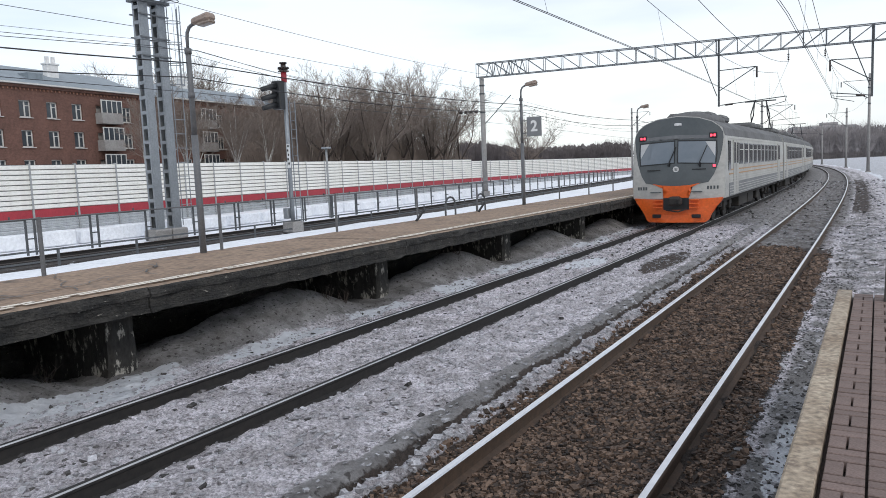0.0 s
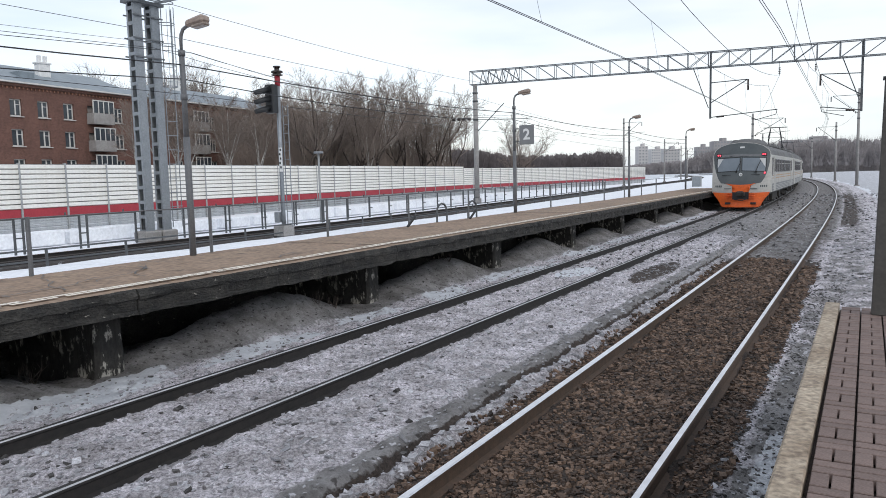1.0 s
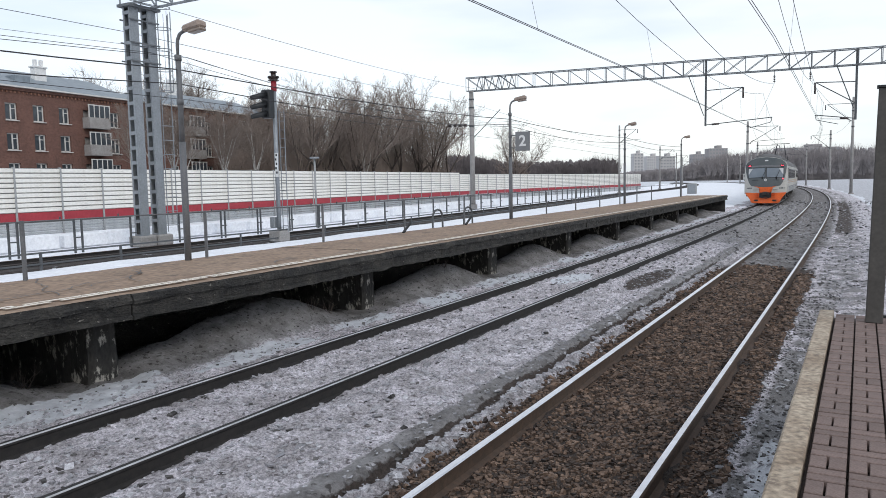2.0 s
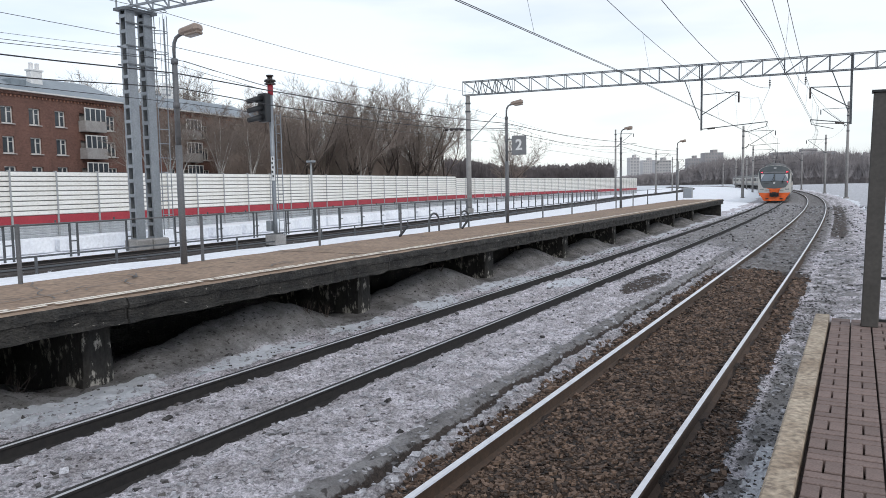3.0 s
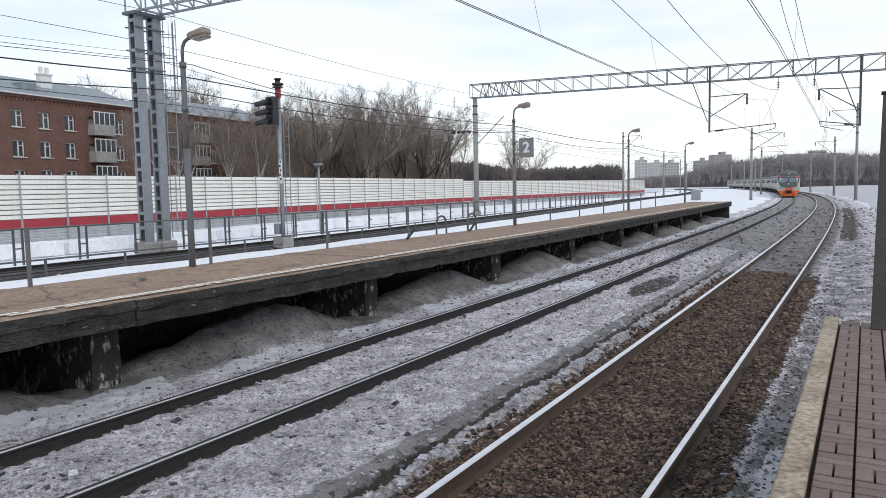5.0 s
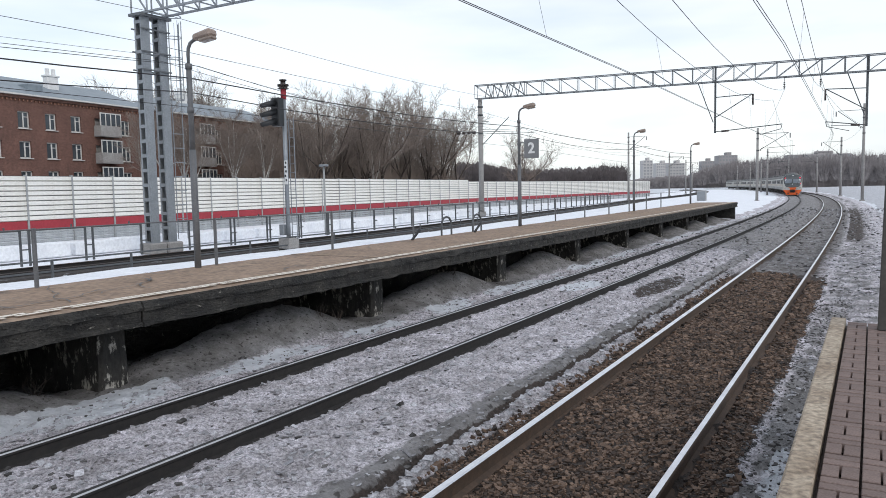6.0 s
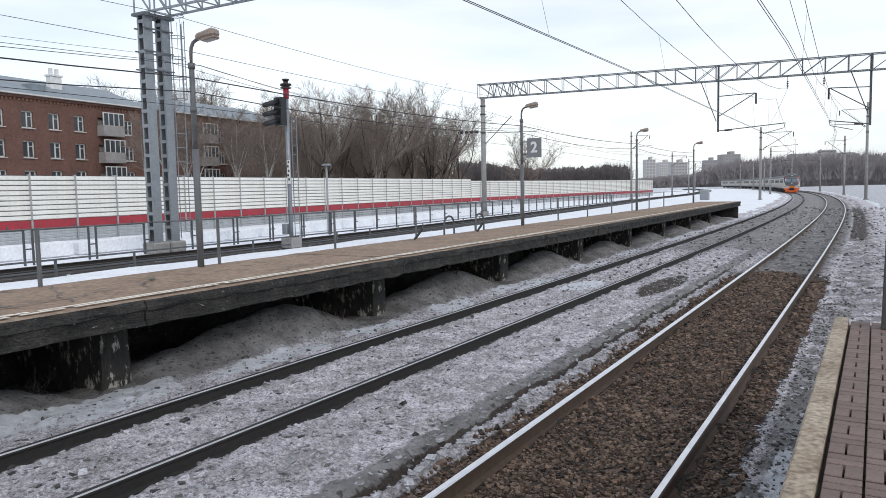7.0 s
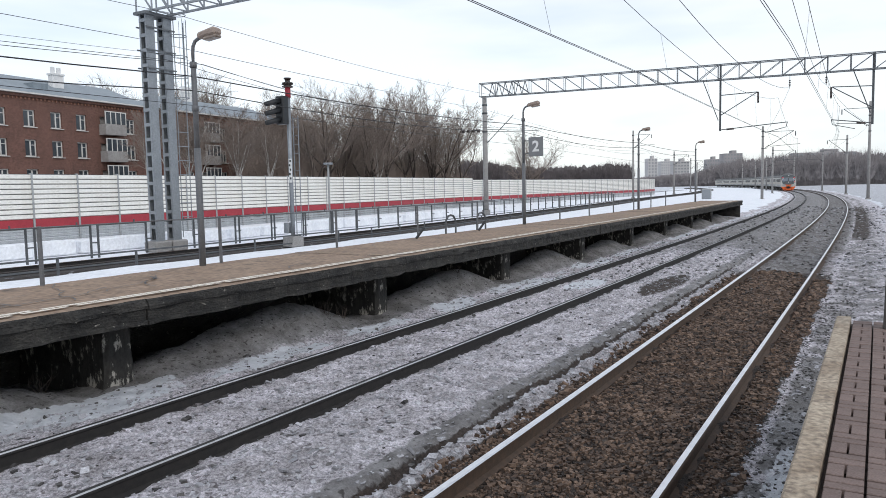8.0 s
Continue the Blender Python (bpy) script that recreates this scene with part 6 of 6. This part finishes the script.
def build_cab(car):
    car["label"] = "grey train end car, dark cab face, orange beak, red tail lights"
    # the whole face in pale grey, then the dark mask, the orange beak and the glass on it
    half = [(1.0, 1.02), (HW, 1.02), (HW, 2.0), (HW - 0.005, 2.9), (HW - 0.03, 3.28), (1.56, 3.58), (1.25, 3.82), (0.75, 4.0), (0, 4.08)]
    part("cab_face", face_plate(both(half), 0.0), M_body, car, "pale grey cab face")
    mask = [(0.0, 1.47), (0.55, 1.50), (0.86, 1.57), (1.14, 1.62), (1.32, 1.9), (1.48, 2.35), (1.57, 2.8), (1.61, 3.2), (1.59, 3.42), (1.47, 3.62), (1.2, 3.82), (0.75, 3.97), (0, 4.05)]
    part("cab_mask", face_plate(both(mask), 0.012), M_mask, car, "dark grey cab mask")
    brow = [(0, 3.25), (1.12, 3.21), (1.12, 3.33), (0, 3.38)]
    part("board", face_plate(both(brow), 0.018), M_body_low, car, "grey destination strip")
    for sd in (-1, 1):
        pane = [(0.08, 2.37), (1.34, 2.31), (1.38, 2.7), (1.36, 3.09), (0.08, 3.14)]
        rim = [(0.04, 2.33), (1.39, 2.26), (1.43, 2.7), (1.41, 3.14), (0.04, 3.19)]
        w = part("windscreen", face_plate([(sd * x, z) for x, z in rim], 0.020), M_black, car)
        part("pane", face_plate([(sd * x, z) for x, z in pane], 0.026), M_screen, w, "grey reflecting glass")
        part("sun_blind", face_plate([(sd * x, z) for x, z in [(1.02, 3.10), (1.35, 2.55), (1.36, 3.08)]], 0.030), M_blind, w, "pale drawn curtain")
        bm = bmesh.new()
        bar(bm, (0.25 + sd * 0.55, nose(0.3, 2.3) - 0.07, 2.24), (0.55 + sd * 0.55, nose(0.5, 2.9) - 0.07, 2.95), 0.035)
        bar(bm, (0.32 + sd * 0.55, nose(0.3, 2.3) - 0.06, 2.34), (0.30 + sd * 0.55, nose(0.5, 2.9) - 0.05, 2.18), 0.05)
        part("wiper", bm, M_black, car)
        lampx = sd * 1.27
        bm = bmesh.new()
        box(bm, lampx, nose(lampx, 3.3) - 0.03, 3.31, 0.30, 0.06, 0.2, None, 0.02)
        hl = part("tail_lamp", bm, M_black, car)
        bm = bmesh.new()
        for e in (-0.055, 0.06):
            box(bm, lampx + e, nose(lampx, 3.3) - 0.065, 3.31, 0.075, 0.02, 0.09, None, 0.01)
        part("light", bm, M_tail, hl, "glowing red tail light")
        bm = bmesh.new()
        box(bm, sd * 0.82, nose(0.8, 2.1) - 0.03, 2.1, 0.5, 0.03, 0.035)
        part("handrail", bm, M_black, car)
        # unreadable fleet letters
        bm = bmesh.new()
        for e in range(4):
            box(bm, sd * 1.28 + (e - 1.5) * 0.105, nose(sd * 1.28 + (e - 1.5) * 0.105, 1.42) - 0.008, 1.42, 0.07, 0.008, 0.12)
        part("fleet_letters", bm, M_mask, car)
        bm = bmesh.new()
        box(bm, sd * 1.1, 0.42, 0.78, 0.9, 0.06, 0.12)
        part("step", bm, M_under, car)
        for z in (0.70, 0.84, 0.98):
            bm = bmesh.new()
            box(bm, sd * 0.66, -0.02, z, 0.34, 0.12, 0.045, None, 0.012)
            part("beak_step", bm, M_orange, car)
        bm = bmesh.new()
        box(bm, sd * 0.74, nose(0.74, 1.28) - 0.03, 1.28, 0.40, 0.05, 0.03)
        part("grab_step", bm, M_mask, car)
    bm = bmesh.new()
    box(bm, 1.34, nose(1.34, 2.22) - 0.03, 2.22, 0.16, 0.05, 0.18, None, 0.02)
    low = part("tail_lamp", bm, M_mask, car)
    bm = bmesh.new()
    box(bm, 1.33, nose(1.34, 2.22) - 0.065, 2.21, 0.09, 0.02, 0.09, None, 0.01)
    part("light", bm, M_tail, low, "glowing red tail light")
    bm = bmesh.new()
    bmesh.ops.create_cone(bm, cap_ends=True, segments=20, radius1=0.105, radius2=0.105, depth=0.03,
                          matrix=Matrix.Translation((0, nose(0, 2.12) - 0.03, 2.12)) @ Matrix.Rotation(math.pi / 2, 4, "X"))
    em = part("emblem", bm, M_white, car, "round pale emblem")
    bm = bmesh.new()
    for z in (2.08, 2.12, 2.16):
        box(bm, 0.01, nose(0, 2.12) - 0.05, z, 0.10, 0.012, 0.018)
    part("emblem_bars", bm, M_mask, em)
    bm = bmesh.new()
    box(bm, 0.05, nose(0, 3.75) - 0.02, 3.76, 0.26, 0.06, 0.1, None, 0.02)
    part("head_lamp", bm, M_white, car, "small white headlamp")
    part("beak_top", face_plate(both([(0.46, 1.04), (0.46, 1.40), (0.60, 1.47), (0.88, 1.60), (0.5, 1.53), (0, 1.50)]), 0.022), M_orange, car, "orange centre panel")
    # the plough: a thick shaped plate round the coupler
    half = [(0.47, 0.62), (0.47, 1.0), (1.62, 1.05), (1.52, 0.86), (1.42, 0.74), (1.26, 0.66), (1.2, 0.42), (1.12, 0.22), (1.0, 0.14)]
    out = half + [(-x, z) for x, z in half[::-1]]
    bm = bmesh.new()
    f = [bm.verts.new((x, 0.0, z)) for x, z in out]
    face = bm.faces.new(f)
    bmesh.ops.triangulate(bm, faces=[face])
    bmesh.ops.subdivide_edges(bm, edges=[e for e in bm.edges if e.calc_length() > 0.3], cuts=2)
    ext = bmesh.ops.extrude_face_region(bm, geom=bm.faces[:])
    moved = {g for g in ext["geom"] if isinstance(g, bmesh.types.BMVert)}
    for v in bm.verts:
        v.co.y = 0.02 + 0.30 * (abs(v.co.x) / HW) ** 2 + (0.30 if v in moved else 0)
    bmesh.ops.recalc_face_normals(bm, faces=bm.faces)
    plough = part("plough", bm, M_orange, car, "orange plough below the buffer beam")
    # Black blocks on the plough stand in for the dark of its slots.
    for sd in (-1, 1):
        bm = bmesh.new()
        box(bm, sd * 0.72, 0.07, 0.38, 0.32, 0.08, 0.13, None, 0.015)
        part("plough_slot_shade", bm, M_black, plough)
    # A solid black block fills the coupler's recess in place of its shade.
    bm = bmesh.new()
    box(bm, 0, 0.27, 0.84, 0.92, 0.5, 0.44)
    part("coupler_recess_shade", bm, M_black, car)
    bm = bmesh.new()
    box(bm, 0, -0.12, 0.95, 0.42, 0.5, 0.34, None, 0.08)
    box(bm, 0.2, -0.3, 0.95, 0.16, 0.3, 0.26, None, 0.05)
    box(bm, -0.16, -0.25, 0.95, 0.12, 0.2, 0.3, None, 0.04)
    bar(bm, (-0.35, -0.05, 0.62), (0.1, -0.12, 0.55), 0.05)
    bar(bm, (0.1, -0.12, 0.55), (0.4, -0.03, 0.66), 0.05)
    part("coupler", bm, M_under, car, "black automatic coupler")
    # the roof dome over the cab, and the rails at its edge
    bm = bmesh.new()
    bmesh.ops.create_uvsphere(bm, u_segments=20, v_segments=10, radius=1, matrix=Matrix.Translation((0, 3.4, 3.92)) @ Matrix.Diagonal((1.15, 2.2, 0.46, 1)))
    part("roof_fairing", bm, M_roof, car, "dark rounded roof fairing", True)
    for k in (0.9,):
        bm = bmesh.new()
        box(bm, HW - 0.02, 1.35, 2.55, 0.07, 0.5, 1.1)
        box(bm, -HW + 0.02, 1.35, 2.55, 0.07, 0.5, 1.1)
        part("cab_window", bm, M_glass, car)


def build_pantograph(car, y):
    bm = bmesh.new()
    for a, b in (((-0.6, y - 0.9, 4.25), (-0.5, y + 0.7, 5.2)), ((0.6, y - 0.9, 4.25), (0.5, y + 0.7, 5.2)),
                 ((-0.5, y + 0.7, 5.2), (-0.35, y, 6.05)), ((0.5, y + 0.7, 5.2), (0.35, y, 6.05)),
                 ((-0.6, y + 0.9, 4.25), (-0.5, y - 0.7, 5.2)), ((0.6, y + 0.9, 4.25), (0.5, y - 0.7, 5.2)),
                 ((-0.5, y - 0.7, 5.2), (-0.35, y, 6.05)), ((0.5, y - 0.7, 5.2), (0.35, y, 6.05)),
                 ((-0.95, y - 0.12, 6.08), (0.95, y - 0.12, 6.08)), ((-0.95, y + 0.12, 6.08), (0.95, y + 0.12, 6.08)),
                 ((-0.8, y - 0.95, 4.25), (0.8, y - 0.95, 4.25)), ((-0.8, y + 0.95, 4.25), (0.8, y + 0.95, 4.25))):
        bar(bm, a, b, 0.06)
    part("pantograph", bm, M_wire, car, "raised pantograph frame")


N_CARS, PITCH, SPEED, PULL, S_START = 10, 22.0, 19.6, 0.55, 21.75
cars = []
end_car = build_car(True)
cars.append(end_car)
plain = build_car(False)
motor = copy_thing(plain, Matrix())
build_pantograph(motor, 3.0)
for i in range(1, N_CARS):
    cars.append(plain if i == 2 else motor if i == 1 else copy_thing(motor if i % 2 else plain, Matrix()))


def car_pose(s):
    """A car whose end stands at s, carried by its two bogies."""
    a, b = at(s + 4.0, LEFT, 0), at(s + CAR - 3.6, LEFT, 0)
    d = (b - a).normalized()
    p = a - d * 4.0
    return pose(p.x, p.y, p.z, 0, 0, math.degrees(math.atan2(-d.x, d.y)))


def motions():
    for i, car in enumerate(cars):
        walk(car, [(k / 2, car_pose(S_START + SPEED * k / 2 + PULL * k * k / 8 + PITCH * i)) for k in range(17)])

# ---- pavers of the near platform ----


def paver_mesh(w, l):
    me = bpy.data.meshes.new("paver")
    h, c = 0.05, 0.004
    v = [(-w, -l, -h), (w, -l, -h), (w, l, -h), (-w, l, -h), (-w, -l, -c), (w, -l, -c), (w, l, -c), (-w, l, -c),
         (-w + c, -l + c, 0), (w - c, -l + c, 0), (w - c, l - c, 0), (-w + c, l - c, 0)]
    f = [(8, 9, 10, 11)]
    for k in range(4):
        j = (k + 1) % 4
        f += [(k, j, 4 + j, 4 + k), (4 + k, 4 + j, 8 + j, 8 + k)]
    me.from_pydata(v, [], f)
    me.materials.append(M_paver)
    return me


across = paver_mesh(0.0785, 0.0345)
along = paver_mesh(0.0365, 0.0755)
rp = random.Random(2)
for c in range(7):
    o = 2.066 + 0.084 + 0.168 * c
    s = -5.13
    while s < 1.7:
        # two stones along the edge, then two across it
        for e in (-0.0415, 0.0415):
            ob = new("paver", along)
            ob.parent = near
            ob.matrix_world = stand(s + 0.0825, o + e, PLAT_Z + rp.uniform(-0.002, 0.002))
        for e in (0.2065, 0.2895):
            ob = new("paver", across)
            ob.parent = near
            ob.matrix_world = stand(s + e, o, PLAT_Z + rp.uniform(-0.002, 0.002))
        s += 0.332

motions()
